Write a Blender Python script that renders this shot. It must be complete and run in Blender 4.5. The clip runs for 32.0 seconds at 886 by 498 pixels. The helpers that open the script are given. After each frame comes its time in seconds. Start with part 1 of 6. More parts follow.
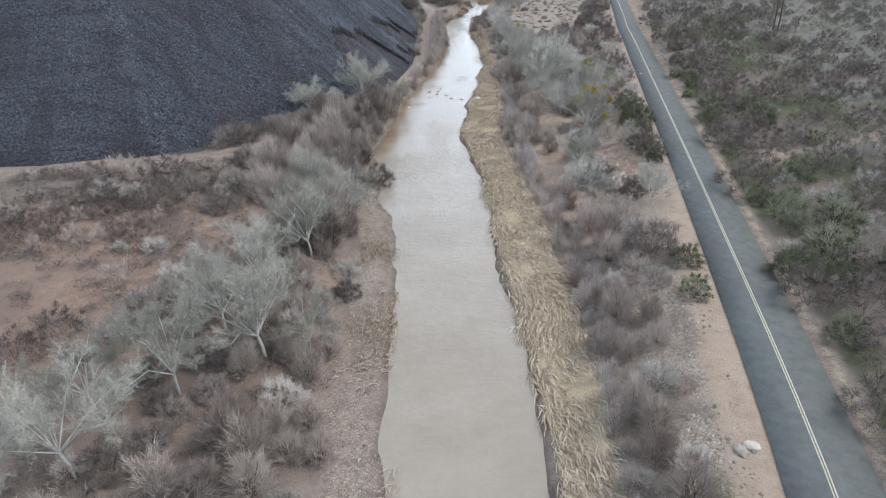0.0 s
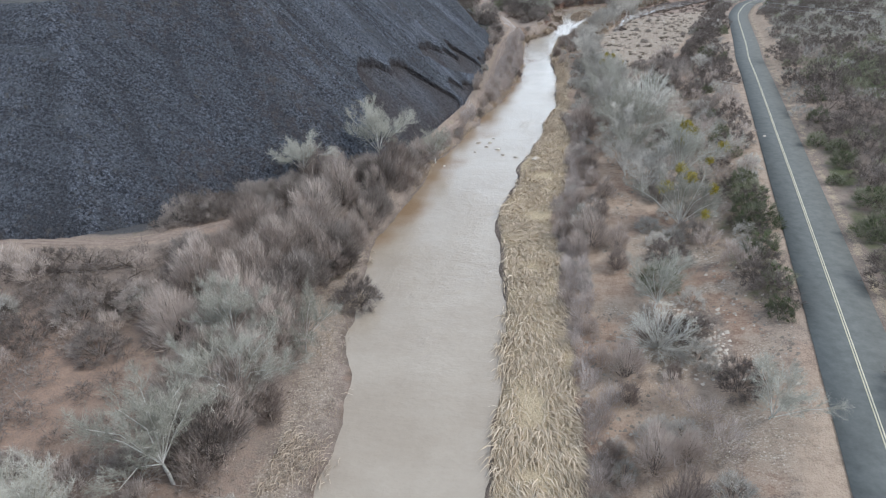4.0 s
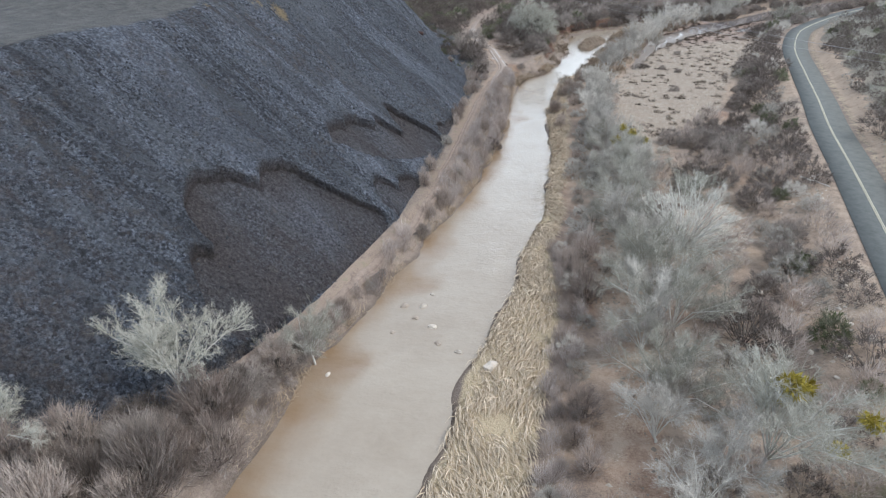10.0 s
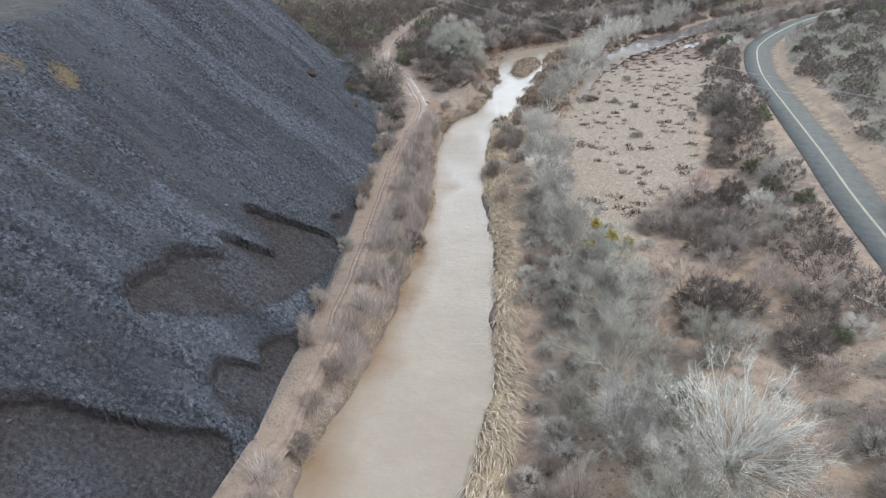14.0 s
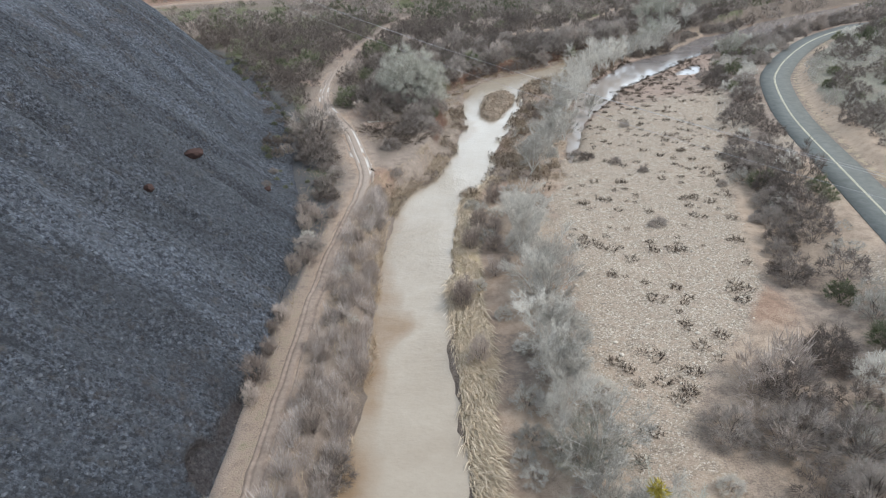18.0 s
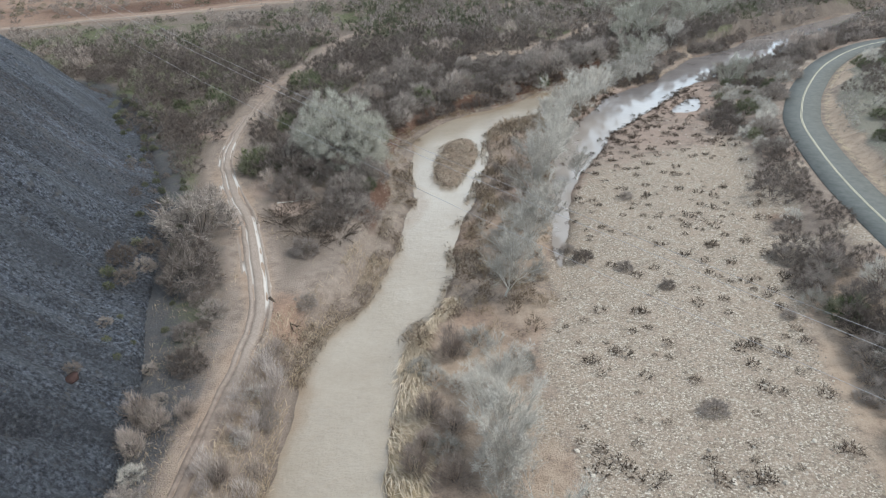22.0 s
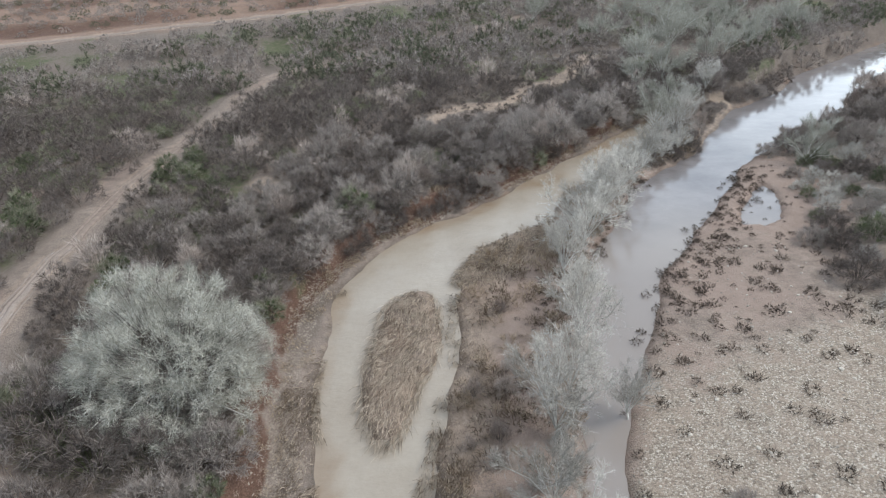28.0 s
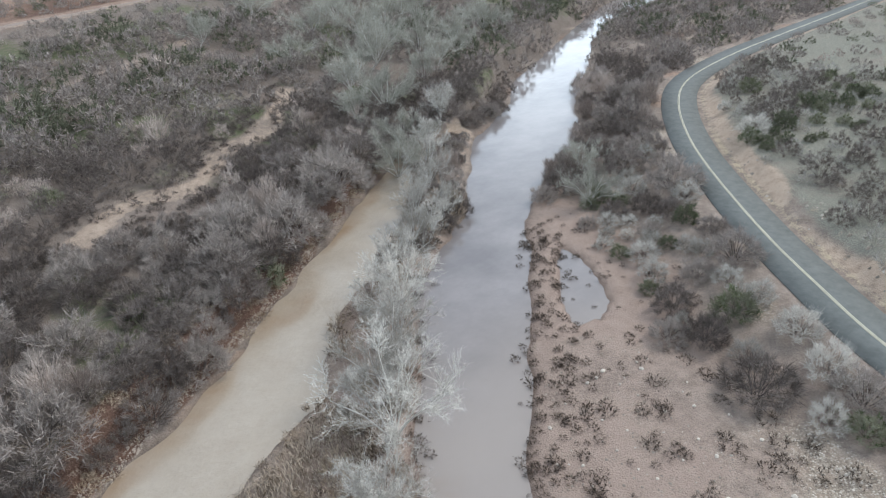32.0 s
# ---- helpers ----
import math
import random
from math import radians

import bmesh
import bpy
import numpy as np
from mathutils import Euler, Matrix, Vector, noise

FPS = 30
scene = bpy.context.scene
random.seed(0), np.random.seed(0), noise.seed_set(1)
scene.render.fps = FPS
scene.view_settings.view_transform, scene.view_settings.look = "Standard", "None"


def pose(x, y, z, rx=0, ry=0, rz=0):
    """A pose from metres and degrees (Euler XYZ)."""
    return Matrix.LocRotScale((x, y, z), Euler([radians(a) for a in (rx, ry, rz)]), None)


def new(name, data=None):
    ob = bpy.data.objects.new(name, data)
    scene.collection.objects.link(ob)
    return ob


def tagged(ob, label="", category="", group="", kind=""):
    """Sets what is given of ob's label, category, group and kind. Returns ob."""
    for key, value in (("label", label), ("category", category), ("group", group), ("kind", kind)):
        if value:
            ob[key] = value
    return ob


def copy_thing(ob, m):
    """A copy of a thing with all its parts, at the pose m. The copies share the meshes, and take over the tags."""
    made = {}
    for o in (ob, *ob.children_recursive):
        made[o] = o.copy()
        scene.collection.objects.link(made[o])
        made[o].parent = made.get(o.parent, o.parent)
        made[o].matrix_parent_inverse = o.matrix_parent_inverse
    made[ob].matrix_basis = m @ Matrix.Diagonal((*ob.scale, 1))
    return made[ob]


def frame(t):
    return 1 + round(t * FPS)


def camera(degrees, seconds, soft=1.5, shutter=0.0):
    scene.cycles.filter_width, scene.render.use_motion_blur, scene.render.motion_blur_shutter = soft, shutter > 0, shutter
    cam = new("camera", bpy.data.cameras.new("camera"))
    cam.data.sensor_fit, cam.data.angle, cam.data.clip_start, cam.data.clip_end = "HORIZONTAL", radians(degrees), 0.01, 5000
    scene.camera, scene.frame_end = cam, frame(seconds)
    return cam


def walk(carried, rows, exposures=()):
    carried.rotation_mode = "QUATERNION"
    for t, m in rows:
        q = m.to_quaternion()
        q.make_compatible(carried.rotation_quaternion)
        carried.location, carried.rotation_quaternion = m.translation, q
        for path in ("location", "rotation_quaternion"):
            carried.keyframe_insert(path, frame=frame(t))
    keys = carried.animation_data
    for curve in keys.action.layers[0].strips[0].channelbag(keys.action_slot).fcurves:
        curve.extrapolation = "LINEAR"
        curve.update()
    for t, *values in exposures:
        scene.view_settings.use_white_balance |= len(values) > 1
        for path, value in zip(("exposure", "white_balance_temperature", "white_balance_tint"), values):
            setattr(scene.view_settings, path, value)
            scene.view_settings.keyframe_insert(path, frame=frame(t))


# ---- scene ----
cam = camera(70.9, 32.0, 1.15)
METRES, EYE, TILT, LEAN, TURN = 242.0, 31.0, 0.0, 0.0, 0.0
ROWS = [
    (0.0, 0.0, 0.0, 0.0, -1.06, -28.63, 1.93),
    (0.5, 0.0051, 0.0149, -0.0002, 0.45, -28.56, 1.92),
    (1.0, 0.0099, 0.0299, -0.0004, 1.66, -28.53, 1.93),
    (1.5, 0.0142, 0.045, -0.0005, 3.43, -28.43, 1.88),
    (2.0, 0.0183, 0.0601, -0.0006, 5.55, -28.35, 1.88),
    (2.5, 0.0221, 0.0753, -0.0006, 6.75, -28.3, 1.88),
    (3.0, 0.0255, 0.0906, -0.0006, 7.48, -28.26, 1.87),
    (3.5, 0.0284, 0.1059, -0.0006, 7.98, -28.25, 1.85),
    (5.5, 0.0379, 0.1675, -0.0004, 8.99, -28.13, 2.01),
    (6.0, 0.0397, 0.183, -0.0004, 9.16, -28.12, 1.98),
    (6.5, 0.0413, 0.1984, -0.0001, 9.25, -28.12, 1.98),
    (7.0, 0.0427, 0.2139, -0.0, 9.32, -28.1, 2.01),
    (7.5, 0.044, 0.2295, 0.0001, 9.4, -28.09, 2.0),
    (8.0, 0.0452, 0.245, 0.0003, 9.51, -28.1, 1.98),
    (8.5, 0.0459, 0.2606, 0.0003, 9.63, -28.07, 1.96),
    (9.0, 0.0463, 0.276, 0.0005, 9.71, -28.06, 1.96),
    (9.5, 0.0465, 0.2916, 0.0005, 9.78, -28.06, 1.95),
    (10.0, 0.0463, 0.3071, 0.0007, 9.77, -28.06, 1.95),
    (10.5, 0.046, 0.3226, 0.001, 9.3, -28.11, 1.94),
    (11.0, 0.0455, 0.3381, 0.0009, 8.52, -28.09, 1.99),
    (11.5, 0.0446, 0.3537, 0.0011, 7.66, -28.15, 1.95),
    (12.0, 0.0438, 0.3694, 0.0014, 6.94, -28.18, 1.97),
    (12.5, 0.0427, 0.3849, 0.0015, 6.13, -28.2, 1.97),
    (13.0, 0.0417, 0.4007, 0.0018, 5.34, -28.23, 2.03),
    (13.5, 0.0409, 0.4166, 0.002, 4.57, -28.23, 2.03),
    (14.0, 0.0401, 0.4325, 0.0024, 2.95, -28.32, 2.08),
    (14.5, 0.0394, 0.4484, 0.0026, 1.48, -28.37, 2.09),
    (16.5, 0.0397, 0.5113, 0.0034, 0.07, -28.41, 2.09),
    (17.0, 0.0403, 0.527, 0.0037, -0.09, -28.41, 2.06),
    (17.5, 0.0412, 0.5427, 0.0038, -0.17, -28.38, 2.06),
    (18.0, 0.0422, 0.5585, 0.0039, -0.41, -28.36, 2.09),
    (18.5, 0.0433, 0.574, 0.0042, -1.32, -28.4, 2.08),
    (19.0, 0.0444, 0.5896, 0.0042, -2.39, -28.42, 2.09),
    (19.5, 0.0457, 0.605, 0.0043, -2.95, -28.43, 2.14),
    (20.0, 0.0473, 0.6204, 0.0042, -3.29, -28.43, 2.13),
    (20.5, 0.0489, 0.6358, 0.004, -3.61, -28.43, 2.1),
    (21.0, 0.051, 0.6514, 0.0038, -3.82, -28.43, 2.11),
    (21.5, 0.0531, 0.667, 0.0038, -3.89, -28.45, 2.07),
    (22.0, 0.0551, 0.6825, 0.0035, -4.01, -28.4, 2.1),
    (22.5, 0.0573, 0.6979, 0.0034, -4.12, -28.42, 2.08),
    (23.0, 0.0593, 0.7133, 0.0036, -4.23, -28.43, 2.05),
    (23.5, 0.0616, 0.7287, 0.0036, -4.34, -28.44, 2.09),
    (24.0, 0.0639, 0.7442, 0.0034, -4.45, -28.42, 2.1),
    (24.5, 0.0662, 0.7596, 0.0034, -4.54, -28.42, 2.08),
    (25.0, 0.0685, 0.775, 0.0037, -4.65, -28.47, 2.1),
    (25.5, 0.0708, 0.7903, 0.0035, -4.72, -28.44, 2.08),
    (27.5, 0.0794, 0.851, 0.003, -5.12, -28.44, 2.01),
    (28.0, 0.0816, 0.8666, 0.0029, -6.58, -28.48, 2.02),
    (28.5, 0.084, 0.8822, 0.0029, -9.68, -28.61, 2.07),
    (29.0, 0.0863, 0.8978, 0.0029, -14.07, -28.78, 2.11),
    (29.5, 0.0889, 0.9134, 0.003, -16.94, -28.93, 2.09),
    (30.0, 0.0921, 0.9288, 0.0029, -20.05, -29.07, 2.08),
    (30.5, 0.0958, 0.944, 0.0027, -24.4, -29.24, 2.07),
    (31.0, 0.1, 0.9589, 0.0026, -28.81, -29.46, 2.08),
    (31.5, 0.1051, 0.9736, 0.0021, -32.38, -29.61, 2.09),
    (32.0, 0.1106, 0.9883, 0.0017, -35.14, -29.73, 2.04),
]
walk(cam, [(t, pose(0, 0, EYE, TILT, LEAN, TURN) @ pose(METRES * x, METRES * y, METRES * z, 90 + pitch, roll, yaw)) for t, x, y, z, yaw, pitch, roll in ROWS], [(0.0, 0.34, 6300, 10), (6.0, 0.39, 6350, 10), (13.0, 0.54, 6500, 10), (18.0, 0.56, 6650, 8), (24.0, 0.4, 6620, 6), (28.0, 0.42, 6500, 8), (32.0, 0.47, 6400, 8)])

# ---- world, sun, exposure ----
world = bpy.data.worlds.new("overcast_sky")
scene.world = world
world.use_nodes = True
wn = world.node_tree
sky = wn.nodes.new("ShaderNodeTexSky")
sky.sky_type = "NISHITA"
sky.sun_disc = False
sky.sun_elevation, sky.sun_rotation = radians(50), radians(95)
sky.air_density, sky.dust_density, sky.ozone_density = 1.0, 1.3, 1.0
cover = wn.nodes.new("ShaderNodeTexNoise")
cover.inputs["Scale"].default_value, cover.inputs["Detail"].default_value, cover.inputs["Roughness"].default_value = 5.0, 6, 0.6
grey = wn.nodes.new("ShaderNodeValToRGB")
grey.color_ramp.elements[0].position, grey.color_ramp.elements[1].position = 0.36, 0.64
grey.color_ramp.elements[0].color, grey.color_ramp.elements[1].color = (0.47, 0.56, 0.67, 1), (0.9, 1.0, 1.1, 1)
lift = wn.nodes.new("ShaderNodeVectorMath")
lift.operation = "SCALE"
height_of = wn.nodes.new("ShaderNodeSeparateXYZ")
low = wn.nodes.new("ShaderNodeMapRange")
low.interpolation_type = "SMOOTHSTEP"
low.inputs[1].default_value, low.inputs[2].default_value, low.inputs[3].default_value, low.inputs[4].default_value = 0.0, 0.7, 19.0, 5.0
wn.links.new(low.outputs[0], lift.inputs[3])
veil = wn.nodes.new("ShaderNodeMix")
veil.data_type = "RGBA"
veil.inputs[0].default_value = 0.7
way_up = wn.nodes.new("ShaderNodeTexCoord").outputs["Generated"]
wn.links.new(way_up, cover.inputs["Vector"])
wn.links.new(way_up, height_of.inputs[0])
wn.links.new(height_of.outputs[2], low.inputs[0])
wn.links.new(cover.outputs["Fac"], grey.inputs[0])
wn.links.new(grey.outputs[0], lift.inputs[0])
wn.links.new(sky.outputs[0], veil.inputs[6])
wn.links.new(lift.outputs[0], veil.inputs[7])
wn.links.new(veil.outputs[2], wn.nodes["Background"].inputs[0])
wn.nodes["Background"].inputs[1].default_value = 0.15
sun = new("sun", bpy.data.lights.new("sun", "SUN"))
sun.data.energy, sun.data.angle, sun.data.color = 1.5, radians(20), (1.0, 0.96, 0.9)
sun.matrix_world = pose(0, 0, 200, 40, 0, 85)

# ---- helpers of this scene ----


def bend(points, k=3):
    """A smooth line through the points."""
    p = np.array(points, float)
    q = np.vstack([2 * p[0] - p[1], p, 2 * p[-1] - p[-2]])
    out = []
    for i in range(1, len(q) - 2):
        for s in np.arange(k) / k:
            a, b, c, d = q[i - 1], q[i], q[i + 1], q[i + 2]
            out.append(0.5 * (2 * b + (c - a) * s + (2 * a - 5 * b + 4 * c - d) * s * s + (3 * b - a - 3 * c + d) * s ** 3))
    out.append(p[-1])
    return np.array(out)


def line_distance(x, y, line):
    """Distance of points from a line, and how far along it (0 to 1)."""
    x, y = np.asarray(x, float), np.asarray(y, float)
    best, along = np.full(x.shape, 1e9), np.zeros(x.shape)
    n = len(line) - 1
    for i in range(n):
        (ax, ay), (bx, by) = line[i], line[i + 1]
        dx, dy = bx - ax, by - ay
        s = np.clip(((x - ax) * dx + (y - ay) * dy) / (dx * dx + dy * dy + 1e-9), 0, 1)
        d = (x - ax - s * dx) ** 2 + (y - ay - s * dy) ** 2
        m = d < best
        best = np.where(m, d, best)
        along = np.where(m, (i + s) / n, along)
    return np.sqrt(best), along


def inside(x, y, poly):
    odd = np.zeros(np.shape(x), bool)
    j = len(poly) - 1
    for i in range(len(poly)):
        (ax, ay), (bx, by) = poly[i], poly[j]
        if ay != by:
            odd ^= ((ay > y) != (by > y)) & (x < (bx - ax) * (y - ay) / (by - ay) + ax)
        j = i
    return odd


def region(x, y, poly):
    """Signed distance from a closed outline, negative inside."""
    d, _ = line_distance(x, y, np.vstack([poly, poly[:1]]))
    return np.where(inside(x, y, poly), -d, d)


def hash2(i, j, seed):
    v = np.sin(i * 127.1 + j * 311.7 + seed * 74.7) * 43758.5453
    return v - np.floor(v)


def value_noise(x, y, size, seed=0):
    x, y = np.asarray(x, float) / size, np.asarray(y, float) / size
    i, j = np.floor(x), np.floor(y)
    u, v = x - i, y - j
    u, v = u * u * (3 - 2 * u), v * v * (3 - 2 * v)
    a, b = hash2(i, j, seed), hash2(i + 1, j, seed)
    c, d = hash2(i, j + 1, seed), hash2(i + 1, j + 1, seed)
    return (a + (b - a) * u) * (1 - v) + (c + (d - c) * u) * v - 0.5


def fbm(x, y, size, seed=0, octaves=3):
    return sum(value_noise(x, y, size / 2 ** k, seed + 9 * k) / 2 ** k for k in range(octaves))


def ease(a, b, v):
    s = np.clip((v - a) / (b - a), 0, 1)
    return s * s * (3 - 2 * s)


def grid_mesh(name, xs, ys, zs, keep=None):
    """A height field as a mesh; keep: which cells stay."""
    nx, ny = len(xs), len(ys)
    gx, gy = np.meshgrid(xs, ys)
    co = np.stack([gx.ravel(), gy.ravel(), zs.ravel()], 1).astype(np.float32)
    i = np.arange(nx * ny).reshape(ny, nx)
    quads = np.stack([i[:-1, :-1], i[:-1, 1:], i[1:, 1:], i[1:, :-1]], -1).reshape(-1, 4)
    if keep is not None:
        quads = quads[keep.ravel()]
    return raw_mesh(name, co, quads)


def raw_mesh(name, co, faces):
    """A mesh from arrays of points and of faces that all have as many corners."""
    me = bpy.data.meshes.new(name)
    k = faces.shape[1]
    me.vertices.add(len(co))
    me.vertices.foreach_set("co", np.ascontiguousarray(co, np.float32).ravel())
    me.loops.add(faces.size)
    me.loops.foreach_set("vertex_index", np.ascontiguousarray(faces, np.int32).ravel())
    me.polygons.add(len(faces))
    me.polygons.foreach_set("loop_start", np.arange(len(faces), dtype=np.int32) * k)
    me.update(calc_edges=True)
    return me


def smooth(me):
    me.polygons.foreach_set("use_smooth", np.ones(len(me.polygons), bool))
    return me


def paint(me, name, r, g, b):
    at = me.color_attributes.new(name, "FLOAT_COLOR", "POINT")
    at.data.foreach_set("color", np.stack([r.ravel(), g.ravel(), b.ravel(), np.ones(r.size)], 1).astype(np.float32).ravel())


# ---- materials ----
def material(name, rough=0.9, spec=0.25):
    m = bpy.data.materials.new(name)
    m.use_nodes = True
    b = m.node_tree.nodes["Principled BSDF"]
    b.inputs["Roughness"].default_value = rough
    b.inputs["Specular IOR Level"].default_value = spec
    return m, m.node_tree.nodes, m.node_tree.links, b


def noise_node(n, l, co, scale, detail=4, rough=0.6):
    t = n.new("ShaderNodeTexNoise")
    t.inputs["Scale"].default_value, t.inputs["Detail"].default_value, t.inputs["Roughness"].default_value = scale, detail, rough
    if co is not None:
        l.new(co, t.inputs["Vector"])
    return t.outputs["Fac"]


def ramp(n, l, fac, stops):
    r = n.new("ShaderNodeValToRGB")
    r.color_ramp.elements[0].position, r.color_ramp.elements[1].position = stops[0][0], stops[-1][0]
    r.color_ramp.elements[0].color, r.color_ramp.elements[1].color = (*stops[0][1], 1), (*stops[-1][1], 1)
    for p, c in stops[1:-1]:
        r.color_ramp.elements.new(p).color = (*c, 1)
    l.new(fac, r.inputs[0])
    return r.outputs[0]


def mix(n, l, fac, a, b, how="MIX"):
    m = n.new("ShaderNodeMix")
    m.data_type, m.blend_type = "RGBA", how
    for v, k in ((fac, 0), (a, 6), (b, 7)):
        if hasattr(v, "links"):
            l.new(v, m.inputs[k])
        elif k:
            m.inputs[k].default_value = (*v, 1)
        else:
            m.inputs[0].default_value = v
    return m.outputs[2]


def math_node(n, l, op, a, b=0.0, c=None):
    m = n.new("ShaderNodeMath")
    m.operation = op
    for v, k in ((a, 0), (b, 1), (c, 2)):
        if v is None:
            continue
        if hasattr(v, "links"):
            l.new(v, m.inputs[k])
        else:
            m.inputs[k].default_value = v
    return m.outputs[0]


def sharpen(n, l, mask, grain, width=0.25):
    """A soft mask, broken up by grain into ragged patches."""
    s = math_node(n, l, "MULTIPLY_ADD", grain, 2.4, -1.2)
    s = math_node(n, l, "ADD", mask, s)
    r = n.new("ShaderNodeMapRange")
    r.inputs[1].default_value, r.inputs[2].default_value = 0.5 - width, 0.5 + width
    l.new(s, r.inputs[0])
    return r.outputs[0]


def bump(n, l, b, height, strength, distance):
    u = n.new("ShaderNodeBump")
    u.inputs["Strength"].default_value, u.inputs["Distance"].default_value = strength, distance
    l.new(height, u.inputs["Height"])
    l.new(u.outputs[0], b.inputs["Normal"])


def place(n):
    return n.new("ShaderNodeTexCoord").outputs["Object"]


def ground_material():
    m, n, l, b = material("ground_soil", 0.95, 0.1)
    co = place(n)
    big, mid, fine = noise_node(n, l, co, 0.09, 5), noise_node(n, l, co, 0.9, 6, 0.7), noise_node(n, l, co, 7.0, 5, 0.75)
    grain = math_node(n, l, "ADD", math_node(n, l, "MULTIPLY", mid, 0.6), math_node(n, l, "MULTIPLY", fine, 0.4))
    soil = ramp(n, l, mid, [(0.3, (0.2, 0.158, 0.132)), (0.5, (0.31, 0.25, 0.212)), (0.7, (0.43, 0.36, 0.31))])
    litter = ramp(n, l, fine, [(0.35, (0.14, 0.112, 0.094)), (0.65, (0.34, 0.285, 0.245))])
    c = mix(n, l, ramp(n, l, big, [(0.4, (0.15,) * 3), (0.6, (0.75,) * 3)]), soil, litter)
    sep = []
    for name in ("cover_a", "cover_b", "cover_c", "cover_d"):
        at = n.new("ShaderNodeVertexColor")
        at.layer_name = name
        s = n.new("ShaderNodeSeparateColor")
        l.new(at.outputs[0], s.inputs[0])
        sep += list(s.outputs)[:3]
    gravel, red, grass, straw, pale, wet, track, silt, dust, bank, brush, sage = sep
    vor = n.new("ShaderNodeTexVoronoi")
    vor.inputs["Scale"].default_value = 9.0
    l.new(co, vor.inputs["Vector"])
    cell = n.new("ShaderNodeSeparateColor")
    l.new(vor.outputs["Color"], cell.inputs[0])
    pebble = ramp(n, l, cell.outputs[0], [(0.0, (0.2, 0.163, 0.13)), (0.4, (0.375, 0.32, 0.262)), (0.75, (0.48, 0.42, 0.352)), (1.0, (0.74, 0.685, 0.61))])
    pebble = mix(n, l, ramp(n, l, vor.outputs["Distance"], [(0.4, (0.0,) * 3), (0.85, (0.7,) * 3)]), pebble, (0.2, 0.16, 0.13))
    pebble = mix(n, l, ramp(n, l, mid, [(0.4, (0.0,) * 3), (0.65, (0.6,) * 3)]), pebble, (0.4, 0.315, 0.25))
    c = mix(n, l, sharpen(n, l, red, grain, 0.3), c, ramp(n, l, grain, [(0.3, (0.2, 0.125, 0.09)), (0.7, (0.45, 0.315, 0.242))]))
    c = mix(n, l, sharpen(n, l, gravel, grain), c, pebble)
    c = mix(n, l, sharpen(n, l, bank, grain, 0.2), c, ramp(n, l, fine, [(0.3, (0.07, 0.04, 0.03)), (0.7, (0.2, 0.124, 0.094))]))
    c = mix(n, l, sharpen(n, l, brush, grain, 0.3), c, ramp(n, l, fine, [(0.3, (0.1, 0.082, 0.07)), (0.7, (0.26, 0.215, 0.185))]))
    c = mix(n, l, sharpen(n, l, sage, grain, 0.3), c, ramp(n, l, fine, [(0.3, (0.135, 0.132, 0.106)), (0.7, (0.34, 0.33, 0.28))]))
    c = mix(n, l, sharpen(n, l, pale, grain, 0.35), c, ramp(n, l, grain, [(0.3, (0.33, 0.248, 0.188)), (0.7, (0.53, 0.425, 0.34))]))
    c = mix(n, l, sharpen(n, l, silt, grain, 0.35), c, ramp(n, l, grain, [(0.3, (0.27, 0.202, 0.168)), (0.7, (0.41, 0.32, 0.272))]))
    c = mix(n, l, sharpen(n, l, straw, grain), c, ramp(n, l, fine, [(0.3, (0.38, 0.3, 0.2)), (0.7, (0.66, 0.555, 0.39))]))
    c = mix(n, l, sharpen(n, l, dust, grain, 0.3), c, ramp(n, l, fine, [(0.3, (0.05, 0.05, 0.055)), (0.7, (0.13, 0.13, 0.135))]))
    c = mix(n, l, sharpen(n, l, track, grain, 0.35), c, ramp(n, l, grain, [(0.3, (0.3, 0.21, 0.16)), (0.7, (0.45, 0.36, 0.29))]))
    c = mix(n, l, sharpen(n, l, grass, grain), c, ramp(n, l, fine, [(0.3, (0.06, 0.07, 0.038)), (0.7, (0.18, 0.19, 0.11))]))
    c = mix(n, l, wet, c, (0.35, 0.33, 0.32), "MULTIPLY")
    l.new(c, b.inputs["Base Color"])
    l.new(math_node(n, l, "MULTIPLY_ADD", wet, -0.6, 0.95), b.inputs["Roughness"])
    bump(n, l, b, math_node(n, l, "ADD", grain, math_node(n, l, "MULTIPLY", vor.outputs["Distance"], -0.3)), 0.8, 0.25)
    return m


